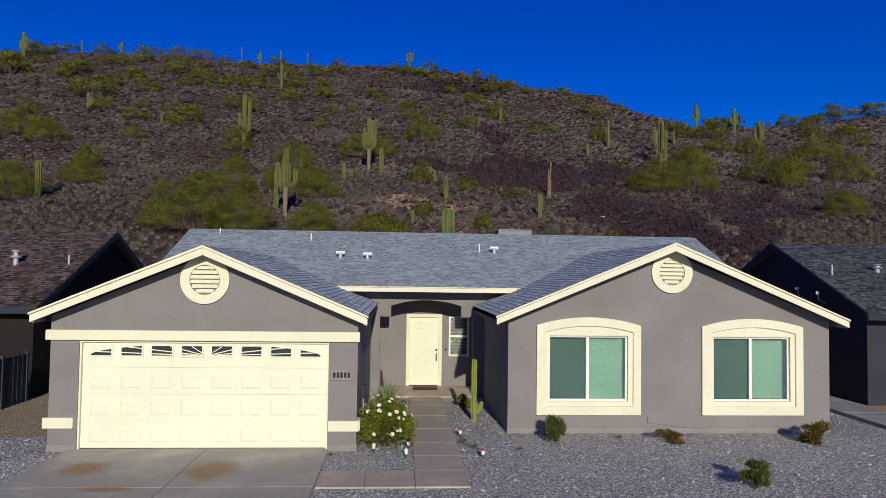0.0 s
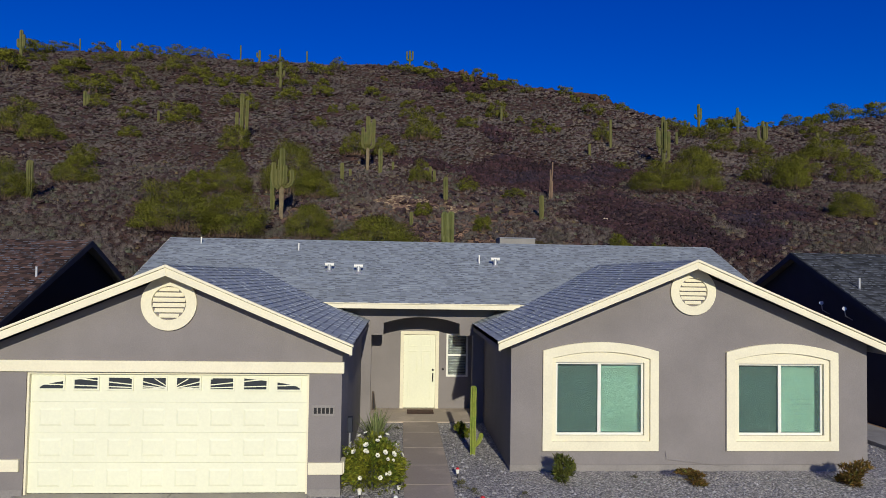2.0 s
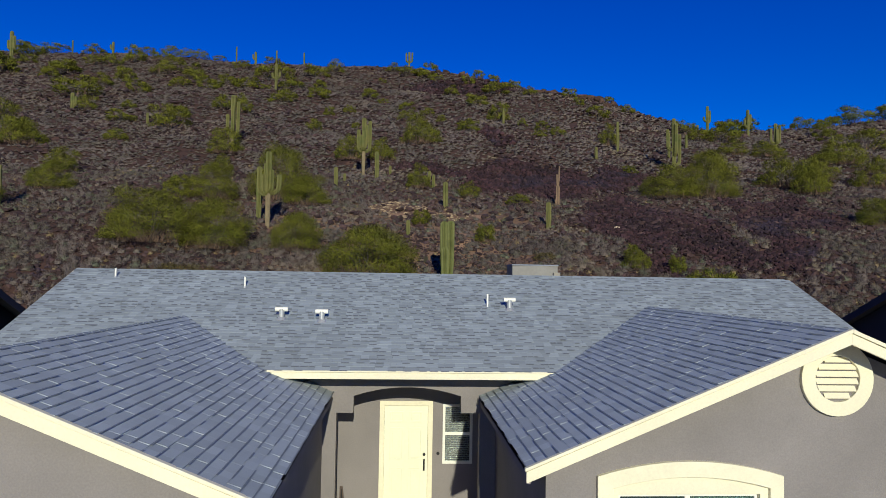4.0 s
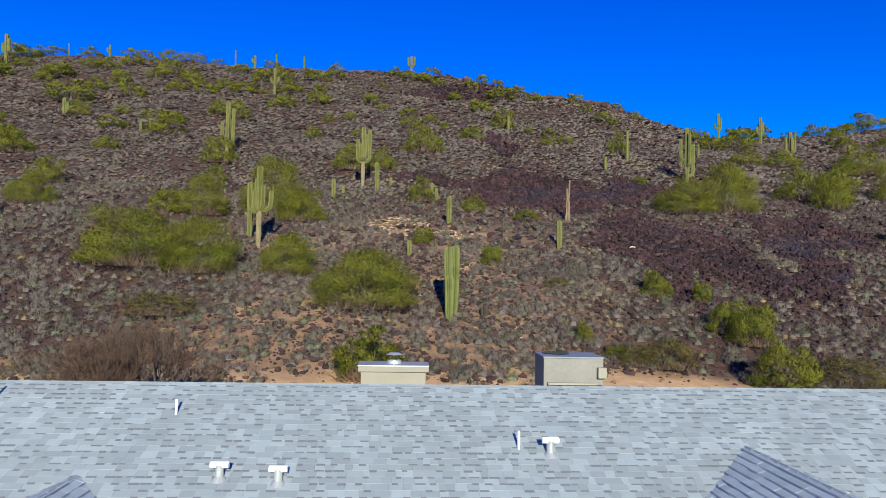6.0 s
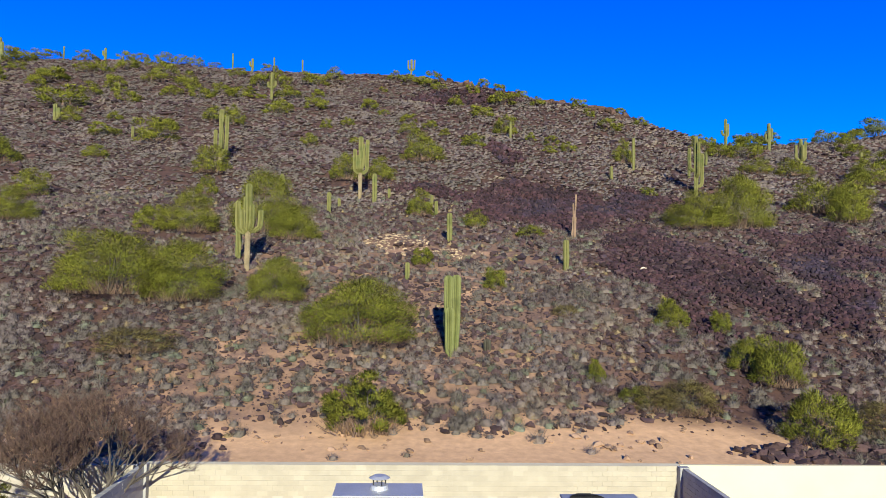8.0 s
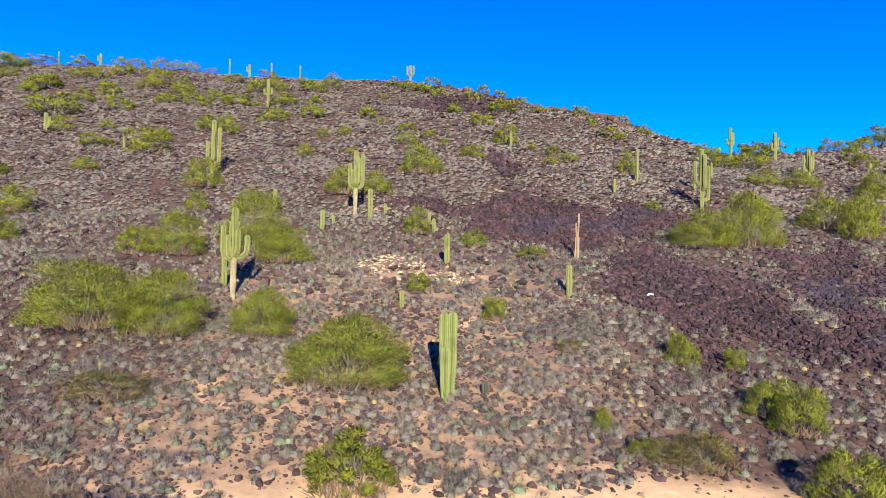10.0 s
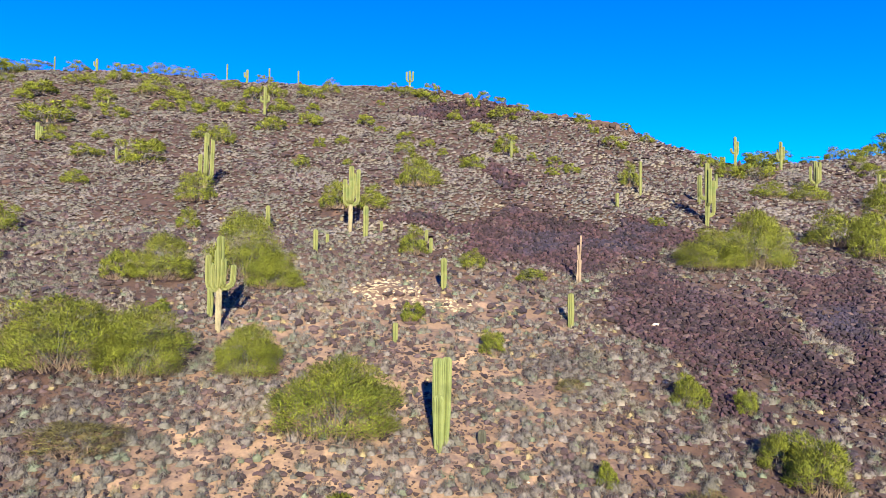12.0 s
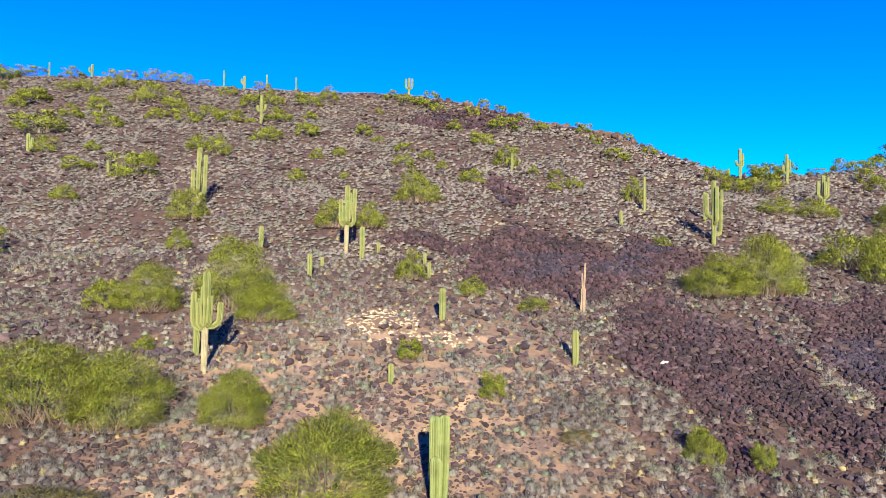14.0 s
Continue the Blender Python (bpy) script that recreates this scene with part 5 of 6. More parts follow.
def ribbed(path, radius, ribs=12, material=None, name="column", round_top=True, deep=0.13):
    """A ribbed column along a path of places, closed by a dome."""
    n = ribs * 2
    rows = []
    pts = [Vector(p) for p in path]
    rad = [radius * (0.82 if i == 0 else 1.0) for i in range(len(pts))]
    if round_top:
        up = (pts[-1] - pts[-2]).normalized()
        top = pts[-1]
        for a in (0.45, 0.85, 1.2):
            pts.append(top + up * radius * math.sin(a))
            rad.append(radius * math.cos(a))
    verts, faces = [], []
    for i, (c, r) in enumerate(zip(pts, rad)):
        way = (pts[min(i + 1, len(pts) - 1)] - pts[max(i - 1, 0)]).normalized()
        q = Vector((0, 0, 1)).rotation_difference(way)
        for k in range(n):
            rr = r * (1 + (deep if k % 2 else -deep))
            a = 2 * math.pi * k / n
            verts.append(c + q @ Vector((rr * math.cos(a), rr * math.sin(a), 0)))
    for i in range(len(pts) - 1):
        for k in range(n):
            faces.append((i * n + k, i * n + (k + 1) % n, (i + 1) * n + (k + 1) % n, (i + 1) * n + k))
    faces.append(tuple((len(pts) - 1) * n + k for k in range(n)))
    me = bpy.data.meshes.new(name)
    me.from_pydata([tuple(v) for v in verts], [], faces)
    me.materials.append(material or M_SAGUARO)
    return me


M_FRONT_CACTUS = mat("yellow_green_cactus_skin", (0.21, 0.27, 0.035), 0.6, 0.25, 6.0, 30, 0.4, 0.02, tones=[(0.25, 0.29, 0.05), (0.15, 0.21, 0.03)])
tall = thing("column_cactus", (8.14, 2.85, -0.04), "tall slender green cactus with one small arm", "cactus")
for nm, path, r in (("column", [(0, 0, -0.05), (0.004, 0, 0.3), (-0.004, 0, 0.6), (0.006, 0, 0.9), (0.0, 0.0, 1.15), (0.008, 0, 1.46)], 0.062), ("arm", [(0.05, 0, 0.20), (0.12, 0, 0.26), (0.17, 0, 0.36), (0.19, 0, 0.44)], 0.042)):
    ob = new(nm, ribbed(path, r, 8, M_FRONT_CACTUS, nm, True, 0.16)); ob.parent = tall
green_small = bush_meshes(71, 1200, M_FLOWER_LEAF, 0.13, 7, 6, 0.45)
bush_thing("low_shrub", green_small, 8.08, 4.55, 0.5, 0.45, 0.3, "small dark green shrub behind the cactus", "shrub", "front yard shrubs", -0.05)
M_FRONT = leaf_mat("mixed_olive_leaf", (0.07, 0.10, 0.02), [(0.11, 0.115, 0.022), (0.045, 0.075, 0.018)], 0.5, 7.0)
M_REDDISH = leaf_mat("rust_tipped_leaf", (0.15, 0.14, 0.025), [(0.17, 0.09, 0.025), (0.11, 0.125, 0.025)], 0.5, 7.0)
front_a, front_b = bush_meshes(72, 1500, M_FRONT, 0.11, 8, 10, 0.4), bush_meshes(73, 1500, M_REDDISH, 0.11, 8, 10, 0.4)
for x, y, w, h, m, lab in ((9.70, 0.75, 0.62, 0.62, front_a, "small olive shrub by the stucco wall"), (12.22, 0.68, 0.72, 0.30, front_b, "low sprawling shrub by the stucco wall"),
                           (15.38, 0.65, 0.75, 0.55, front_b, "rust-tipped shrub by the stucco wall"), (12.39, -2.5, 0.62, 0.50, front_a, "small shrub alone in the gravel")):
    bush_thing("low_shrub", m, x, y, w, h, x, lab, "shrub", "front yard shrubs", -0.05)
M_WEED = leaf_mat("dull_weed", (0.10, 0.10, 0.04), [(0.13, 0.12, 0.05), (0.08, 0.09, 0.03)], 0.4, 8)
weed = bush_meshes(74, 160, M_WEED, 0.2, 5, 2)
for x, y, s in ((7.72, 0.35, 0.36), (7.95, 0.05, 0.28), (8.75, 0.0, 0.22), (6.45, 5.2, 0.25), (4.95, -0.45, 0.18), (6.35, 0.9, 0.25), (11.1, 0.95, 0.22)):
    bush_thing("weed", weed, x, y, s, s * 0.5, x * 3, "tiny weed growing in the gravel", "weed", "weeds", -0.045)


def path_light(x, y, top, label):
    root = thing("garden_stake", (x, y, -0.04), label, "garden stake", "garden stakes")
    bm = bmesh.new()
    tube(bm, (x, y, -0.06), (x, y, 0.08), 0.008, 0.008, 6)
    part("stake", bm, M_BLACK, root)
    bm = bmesh.new()
    tube(bm, (x, y, 0.05), (x, y, 0.13), 0.028, 0.042, 12)
    part("shade", bm, M_WHITE, root)
    bm = bmesh.new()
    tube(bm, (x, y, 0.131), (x, y, 0.16), 0.045, 0.02, 12)
    part("cap", bm, top, root)


for x, y, m, lab in ((7.66, 1.12, M_RED, "white garden stake light with red cap"), (7.95, -0.62, M_RED, "white garden stake light with red cap"),
                     (6.46, -0.57, M_WHITE, "white garden stake light"), (6.51, 0.12, M_BLACK, "white garden stake light with dark cap"), (6.55, 0.75, M_WHITE, "white garden stake light"), (5.82, -0.16, M_CREAM, "cream garden stake light")):
    path_light(x, y, m, lab)


# ---- hillside: bushes, saguaros, stones and grey shrubs ----
FOOT = ((28.9, 35.2, 3.4, 3.1), (19.1, 42.3, 1.1, 1.6), (30.4, 42, 3.5, 3.2), (29.3, 43.5, 2.2, 2.3), (4.4, 47.1, 8, 5), (30.2, 49.3, 1.5, 1.8), (26.8, 49.9, 2.3, 2.4),
        (20.6, 40.1, 1.5, 1.1), (-14.7, 53.4, 8.5, 5.6), (-9.4, 53.3, 6, 4.6), (-2.3, 53.5, 4.6, 4.1), (14.8, 57.4, 2.1, 2), (8.9, 63.5, 2.1, 1.9), (-11.8, 63.4, 1.6, 1.3),
        (58.2, 63.2, 5, 3.8), (-37, 64.3, 6, 5), (-3.8, 70, 5, 4.1), (-14.5, 71.6, 5.5, 4.4), (-18.5, 71.4, 3.3, 3.2), (-34, 74.7, 5.2, 3.8), (-7.6, 73.4, 6.8, 6.7))
LOW = ((41.7, 79.4, 7.4, 4.8), (47.2, 80.3, 7.4, 8), (9, 82.9, 3.6, 3.3), (67.3, 88.5, 3, 3.6), (-40.5, 90.5, 4.6, 3.8), (-19.4, 93.4, 3.1, 3), (63.5, 91.5, 8, 5.2),
       (64.8, 86.2, 5, 5.9), (79, 92.5, 6.5, 5.2), (15.3, 78.9, 3, 2.1), (21, 74.6, 2.9, 1.4), (73.8, 98.2, 6, 4.3), (43, 99.4, 2.5, 1.5), (3.4, 102.2, 4.6, 3.6),
       (-1.7, 102.6, 4.3, 4.3), (-21.9, 104.4, 5.3, 4.6), (-55.3, 107.3, 6.5, 4.8), (84.6, 109.3, 8, 5), (-42.2, 112, 4, 2.6), (-61.2, 112.2, 9, 6.3), (85, 113.5, 3.9, 2.6),
       (9.7, 112.9, 7.2, 5.7), (67.9, 115.5, 5.8, 3.2), (74, 114.8, 6.6, 3.4), (45.3, 117.8, 3.7, 4.3))
MIDDLE = ((33.3, 122.6, 2.8, 1.8), (100.2, 123.7, 8.4, 4.9), (-37.5, 124.5, 8.1, 5.1), (19.5, 124.5, 4.8, 3.3), (37.0, 124.5, 3.1, 2.3), (-10.3, 125.6, 3.1, 2.8),
          (-2.4, 126.2, 2.3, 1.8), (34.9, 129.0, 2.9, 2.1), (67.8, 129.4, 5.3, 3.5), (-48.8, 129.7, 6.4, 2.9), (73.6, 129.9, 7.8, 5.1), (31.5, 132.2, 2.2, 2.2),
          (97.8, 132.7, 5.3, 3.3), (-38.4, 133.8, 4.6, 3.2), (14.7, 134.6, 2.5, 1.9), (67.4, 135.6, 5.2, 4.0), (7.6, 136.4, 3.9, 2.8), (27.2, 138.2, 5.1, 5.1),
          (-9.5, 141.5, 2.6, 2.6), (12.1, 141.7, 3.2, 2.3), (101.7, 141.7, 4.2, 3.9), (-28.5, 142.2, 4.5, 4.5), (-61.1, 142.4, 4.6, 3.9), (-5.2, 143.6, 3.0, 2.4))
UPPER = ((-52.9, 144.1, 3.2, 2.3), (-32.9, 144.6, 4.6, 3.7), (51.0, 144.9, 5.6, 3.1), (83.5, 144.0, 9.0, 4.2), (82.3, 145.0, 6.8, 3.4), (94.3, 147.2, 4.3, 1.8),
         (7.4, 147.8, 4.0, 2.4), (103.8, 151.9, 6.0, 3.4), (60.8, 152.6, 3.7, 2.7), (-21.6, 153.5, 5.8, 4.2), (24.0, 153.7, 5.4, 3.5), (2.0, 155.4, 2.6, 1.9),
         (49.6, 156.4, 2.7, 2.7), (111.2, 156.4, 3.9, 2.7), (114.4, 156.6, 4.7, 3.2), (-69.9, 156.8, 10.9, 5.8), (-13.5, 158.1, 5.6, 4.0), (-1.5, 160.5, 4.7, 3.3),
         (123.2, 162.1, 10.7, 5.0), (59.1, 163.4, 3.6, 2.2), (-59.1, 164.0, 6.3, 4.4), (49.6, 166.3, 4.3, 3.2), (30.2, 167.1, 7.7, 3.9), (18.9, 167.4, 4.2, 2.8))
HIGH = ((39.9, 168.6, 3.9, 2.5), (140.3, 170.1, 9.6, 5.4), (-29.0, 170.6, 2.9, 1.8), (-33.9, 171.3, 6.6, 4.1), (-44.2, 171.8, 6.7, 4.5), (-22.9, 172.6, 6.6, 3.7),
        (-72.7, 175.5, 5.7, 3.6), (-16.1, 178.3, 3.8, 2.6), (-53.9, 178.7, 5.5, 3.6), (-40.5, 178.9, 5.4, 3.9), (37.4, 179.0, 3.4, 3.0), (-90.3, 183.9, 5.3, 3.9),
        (-70.0, 184.0, 5.9, 5.0), (24.9, 184.1, 3.9, 3.5), (0.6, 185.1, 2.3, 1.9), (-106.4, 187.5, 11.8, 7.9), (32.6, 187.6, 4.0, 2.8), (15.9, 187.6, 4.0, 3.2),
        (-52.9, 188.1, 6.7, 5.0), (-89.3, 189.8, 10.3, 4.9), (-33.5, 190.1, 6.6, 4.9), (28.6, 190.9, 4.1, 3.2), (-18.9, 191.6, 7.3, 4.5), (13.3, 192.9, 6.5, 5.3))
CREST = ((-61.6, 193.3, 10.0, 7.4), (-28.9, 193.5, 5.8, 5.8), (8.1, 194.7, 5.8, 3.7), (-14.4, 199.4, 5.9, 5.1), (3.5, 200.4, 5.1, 3.4), (-86.2, 202.3, 5.7, 3.8),
         (-81.5, 202.3, 5.6, 4.7), (-106.4, 203.1, 5.9, 3.9), (-43.0, 204.1, 5.3, 4.0), (-77.6, 210.0, 7.7, 7.2), (-36.4, 217.5, 5.7, 3.3), (-117.0, 222.6, 10.7, 6.2),
         (-55.1, 222.7, 4.9, 2.5), (-61.6, 223.6, 5.0, 4.0), (-66.4, 224.5, 5.0, 4.0), (-72.1, 225.3, 6.1, 4.6), (-118.4, 226.4, 9.9, 5.5), (-80.2, 226.5, 6.2, 4.2),
         (-98.4, 228.8, 8.6, 4.3), (-111.6, 230.2, 10.0, 3.9))
big_kinds = [crown_meshes(100 + i, 30000, M_PALO, 0.026, 0.0048, 40, skirt=400) for i in range(3)]
near_kinds = [crown_meshes(104 + i, 8500, M_PALO, 0.052, 0.0105, 20) for i in range(3)]
low_kinds = [crown_meshes(114 + i, 6500, M_PALO, 0.044, 0.0118, 26) for i in range(3)]
mid_kinds = [crown_meshes(110 + i, 3000, M_PALO, 0.055, 0.018, 16, skirt=30) for i in range(4)]
far_kinds = [crown_meshes(120 + i, 2200, M_PALO, 0.062, 0.026, 12, skirt=12, fat=1.12) for i in range(4)]
pick = random.Random(4)
for band_of, kinds in ((FOOT, near_kinds), (LOW, low_kinds), (MIDDLE, mid_kinds), (UPPER, far_kinds), (HIGH, far_kinds), (CREST, mid_kinds)):
    for x, y, w, h in band_of:
        size = "large spreading" if w > 5 else "rounded"
        bush_thing("palo_verde_bush", pick.choice(big_kinds if y < 85 and w > 4.4 else kinds), x, y, w * 1.08, h * (1.1 if y < 193 else 1.0), pick.uniform(0, 6.28), size + " yellow-green palo verde bush on the hillside", "bush", "palo verde bushes")
green = crown_meshes(131, 9000, M_CREOSOTE, 0.050, 0.011, 34, 600, 0.55, 0.8)
bush_thing("creosote_bush", green, 5.3, 37.2, 5.0, 3.5, 0.4, "dark green creosote bush above the block wall", "bush", "creosote bushes")
olive = crown_meshes(132, 5000, M_OLIVE, 0.060, 0.009, 22, 700, 0.9, 0.7)
for x, y, w, h in ((23.6, 39.2, 4.0, 2.3), (21.6, 39.6, 3.0, 1.7), (-9.5, 44.6, 5.3, 1.9), (19.5, 52.0, 2.0, 1.1), (33.5, 36.5, 5.0, 2.2)):
    bush_thing("dry_bush", olive, x, y, w, h, x, "dry olive-brown bush at the foot of the hill", "bush", "dry bushes")


# bare branching tree in the next yard
M_TREE_TWIG = mat("dark_brown_twig", (0.105, 0.066, 0.048), 0.9, 0.25, 1.5, 20, 0.0, each="island", spread=0.45)


def bare_tree(x, y, z, seed):
    rng = random.Random(seed)
    root = thing("bare_tree", (x, y, z), "leafless grey-brown tree with many fine twigs", "tree")
    trunk, limb, twig_v, twig_f = bmesh.new(), bmesh.new(), [], []

    def twig(a, b, r):
        d = (b - a).normalized()
        s = d.cross(Vector((rng.uniform(-1, 1), rng.uniform(-1, 1), rng.uniform(-1, 1)))).normalized() * r
        t = d.cross(s).normalized() * r
        o = len(twig_v)
        twig_v.extend([a + s, a - s * 0.5 + t, a - s * 0.5 - t, b])
        twig_f.extend([(o, o + 1, o + 3), (o + 1, o + 2, o + 3), (o + 2, o, o + 3)])

    def grow(a, way, length, r, level):
        b = a + way * length
        if level < 2:
            tube(trunk if level == 0 else limb, a, b, r, r * 0.7, 7)
        elif level < 4:
            tube(limb, a, b, r, r * 0.65, 4)
        else:
            twig(a, b, r)
        if level >= 7:
            return
        for k in range(3 if level < 5 else 4 if level < 6 else 6):
            w = (way + Vector((rng.uniform(-0.9, 0.9), rng.uniform(-0.9, 0.9), rng.uniform(-0.3, 0.8)))).normalized()
            grow(a + (b - a) * rng.uniform(0.55, 1.0), w, length * (rng.uniform(0.66, 0.86) if level < 4 else rng.uniform(0.45, 0.75)), r * 0.69, level + 1)

    for k in range(5):
        a = k * 1.257 + 0.4
        grow(Vector((x + 0.15 * math.cos(a), y + 0.15 * math.sin(a), z - 0.1)), Vector((math.cos(a) * 0.5 - 0.26, math.sin(a) * 0.4, 1.0)).normalized(), 1.95, 0.075, 0)
    part("trunk", trunk, M_BARK, root)
    part("limb", limb, M_BARK, root)
    me = bpy.data.meshes.new("twig")
    me.from_pydata([tuple(v) for v in twig_v], [], twig_f)
    me.materials.append(M_TREE_TWIG)
    ob = new("twig", me)
    ob.parent = root
    ob.matrix_parent_inverse = Matrix.Translation(-root.location)


bare_tree(-3.45, 25.8, -0.46, 21)
bush_thing("green_shrub", green, -7.0, 26.3, 2.6, 2.3, 1.0, "dark green shrub under the bare tree", "shrub", "yard shrubs", -0.46)
bush_thing("green_shrub", green_small, -3.6, 25.5, 1.3, 0.6, 1.0, "low bright green shrub by the grey wall", "shrub", "yard shrubs", -0.46)


# saguaros: arms as (turn, height of the joint, reach, height of the tip), in shares of the whole height
def saguaro(x, y, h, r, arms, label, bare=0.0, ribs=12):
    root = thing("saguaro", (x, y, ground_z(x, y)), label, "cactus", "saguaros")
    k = bare * h
    if bare:
        ob = new("corky_base", ribbed([(0, 0, -0.3), (0, 0, k * 0.5), (0, 0, k)], r * 0.86, ribs, M_SAG_BASE, "corky_base", False, 0.06)); ob.parent = root
    ob = new("column", ribbed([(0, 0, k - 0.3 if bare else -0.3), (0.01 * h, 0, k + (h - k) * 0.4), (0.0, 0, k + (h - k) * 0.75), (0, 0, h - r)], r, ribs, M_SAGUARO, "column")); ob.parent = root
    for turn, joint, reach, tip in arms:
        c, s = math.cos(turn), math.sin(turn)
        z0, z1, q = joint * h, tip * h, reach
        path = [(0, 0, z0), (c * q * 0.55, s * q * 0.55, z0 + 0.05), (c * q * 0.92, s * q * 0.92, z0 + 0.3), (c * q, s * q, z0 + 0.6), (c * q * 1.03, s * q * 1.03, (z0 + z1) / 2 + 0.2), (c * q * 1.03, s * q * 1.03, max(z1 - r * 0.8, z0 + 0.8))]
        ob = new("arm", ribbed(path, r * 0.78, ribs, M_SAGUARO, "arm")); ob.parent = root
    return root


PI = math.pi
saguaro(-6.1, 59.6, 7.4, 0.26, [(PI, 0.43, 0.85, 0.80), (PI + 0.5, 0.44, 0.45, 0.70), (-0.6, 0.46, 0.42, 0.76), (0.1, 0.45, 1.0, 0.70), (2.2, 0.5, 0.5, 0.86)], "large saguaro with a corky base and five arms", 0.45, 14)
saguaro(-7.6, 62.6, 4.4, 0.24, [], "single green saguaro column behind a larger one", 0, 12)
saguaro(1.1, 92.5, 8.6, 0.30, [(PI, 0.42, 0.75, 0.80), (0.0, 0.42, 0.85, 0.95), (-1.2, 0.45, 0.5, 0.78), (1.0, 0.5, 0.5, 0.9), (PI + 0.8, 0.45, 0.5, 0.7)], "tall pale saguaro with close upright arms", 0.42)
saguaro(-22.3, 110.5, 8.7, 0.34, [(PI, 0.22, 0.85, 0.62), (0.1, 0.20, 0.85, 0.88), (-1.4, 0.25, 0.6, 0.8), (1.7, 0.3, 0.6, 0.95)], "thick saguaro with tight clustered arms", 0.16)
saguaro(8.2, 203.8, 5.4, 0.33, [(PI, 0.40, 0.9, 0.95), (0.0, 0.40, 0.9, 0.98), (-1.5, 0.42, 0.45, 0.85)], "saguaro with a cup of arms on the crest", 0.2, 8)
saguaro(50.4, 99.7, 8.9, 0.31, [(PI, 0.42, 0.95, 0.80), (0.0, 0.15, 0.95, 0.72), (-1.3, 0.32, 0.6, 0.9), (0.9, 0.4, 0.7, 0.66)], "tall saguaro with uneven arms")
saguaro(75.7, 142.6, 6.4, 0.29, [(PI, 0.45, 0.8, 0.62), (0.0, 0.4, 0.55, 0.85)], "saguaro with raised arms on the skyline", 0, 8)
saguaro(82.4, 137.3, 6.3, 0.30, [(PI, 0.4, 0.7, 0.66), (0.2, 0.45, 0.65, 0.85)], "saguaro with raised arms on the skyline", 0, 8)
saguaro(79.5, 121.1, 5.6, 0.30, [(PI, 0.30, 0.9, 0.82), (0.0, 0.30, 0.8, 0.95), (-1.5, 0.3, 0.5, 0.8)], "saguaro with a bunch of short arms", 0, 8)
saguaro(-26.4, 170.0, 7.0, 0.34, [(PI, 0.45, 0.9, 0.66), (0.0, 0.45, 0.9, 0.70)], "saguaro with two even arms", 0, 8)
saguaro(-63.6, 141.2, 3.9, 0.36, [(0.0, 0.25, 0.7, 0.8)], "short two-stemmed saguaro among bushes", 0, 8)
saguaro(-90.9, 225.0, 4.4, 0.35, [(PI, 0.4, 0.8, 0.8)], "small saguaro on the crest", 0, 8)
saguaro(-42.4, 219.0, 4.3, 0.35, [(PI, 0.4, 0.8, 0.8)], "small saguaro on the crest", 0, 8)
saguaro(-115.0, 209.4, 9.4, 0.5, [(PI, 0.4, 0.9, 0.7), (0.0, 0.4, 0.8, 0.85)], "big green saguaro near the crest", 0, 8)
SINGLES = ((-9.5, 94.0, 3.0), (-43.2, 128.5, 2.3), (-68.3, 182.1, 2.1), (-106.0, 229.0, 4.6), (-49.3, 221.5, 5.4), (-35.2, 217.0, 4.7), (3.1, 91.2, 3.9), (-1.9, 82.8, 2.7),
           (27.8, 134.2, 3.6), (5.0, 92.9, 1.4), (10.6, 87.9, 1.6), (11.0, 83.9, 1.7), (-1.1, 87.1, 1.3), (-25.9, 214.5, 4.4), (53.4, 109.2, 4.6), (60.7, 119.0, 2.6),
           (45.7, 113.7, 5.6), (39.4, 105.6, 2.2), (90.6, 120.5, 3.4), (113.8, 156.5, 2.8), (74.3, 144.6, 1.6), (7.5, 59.1, 1.5), (11.8, 70.8, 3.2), (22.0, 62.5, 2.8), (-34.4, 64.9, 4.4))
for x, y, h in SINGLES:
    saguaro(x, y, h, min(0.34, 0.12 + h * 0.045) if y < 100 else 0.23, [], "young unbranched saguaro column on the slope", 0, 10 if y < 100 else 7)
M_TRIO = mat("deep_green_cactus_skin", (0.10, 0.112, 0.031), 0.7, 0.18, 0.8, 14, 0.3, 0.02, tones=[(0.135, 0.145, 0.045), (0.09, 0.105, 0.03)])
# three stems standing from one foot, above the block wall
trio = thing("saguaro", (10.4, 45.6, ground_z(10.4, 45.6)), "green saguaro with three upright stems from one foot", "cactus", "saguaros")
for dx, dy, h in ((-0.22, 0.06, 5.05), (0.27, 0.05, 5.1), (-0.16, -0.42, 3.0)):
    ob = new("column", ribbed([(dx * 0.7, dy, -0.3), (dx, dy, h * 0.4), (dx * 1.05, dy, h - 0.27)], 0.27, 14, M_TRIO, "column")); ob.parent = trio
dead = thing("dead_saguaro", (25.6, 73.8, ground_z(25.6, 73.8)), "bleached dead saguaro trunk split at the top", "cactus")
ob = new("trunk", ribbed([(0, 0, -0.3), (-0.05, 0, 1.0), (-0.02, 0, 2.3)], 0.19, 8, M_DEADWOOD, "trunk", False, 0.25)); ob.parent = dead
for nm, path, r in (("spike", [(0.03, 0, 2.2), (0.10, 0, 3.4), (0.14, 0, 4.7)], 0.075), ("spike", [(-0.10, 0.02, 2.2), (-0.13, 0, 2.9), (-0.15, 0, 3.7)], 0.075), ("rib", [(-0.3, 0, -0.2), (-0.27, 0, 0.5), (-0.2, 0, 1.1)], 0.06)):
    ob = new(nm, ribbed(path, r, 6, M_DEADWOOD, nm, True, 0.25)); ob.parent = dead
M_BARREL = mat("dark_spiny_skin", (0.05, 0.045, 0.03), 0.8, 0.3, 3, 30, 0.3)
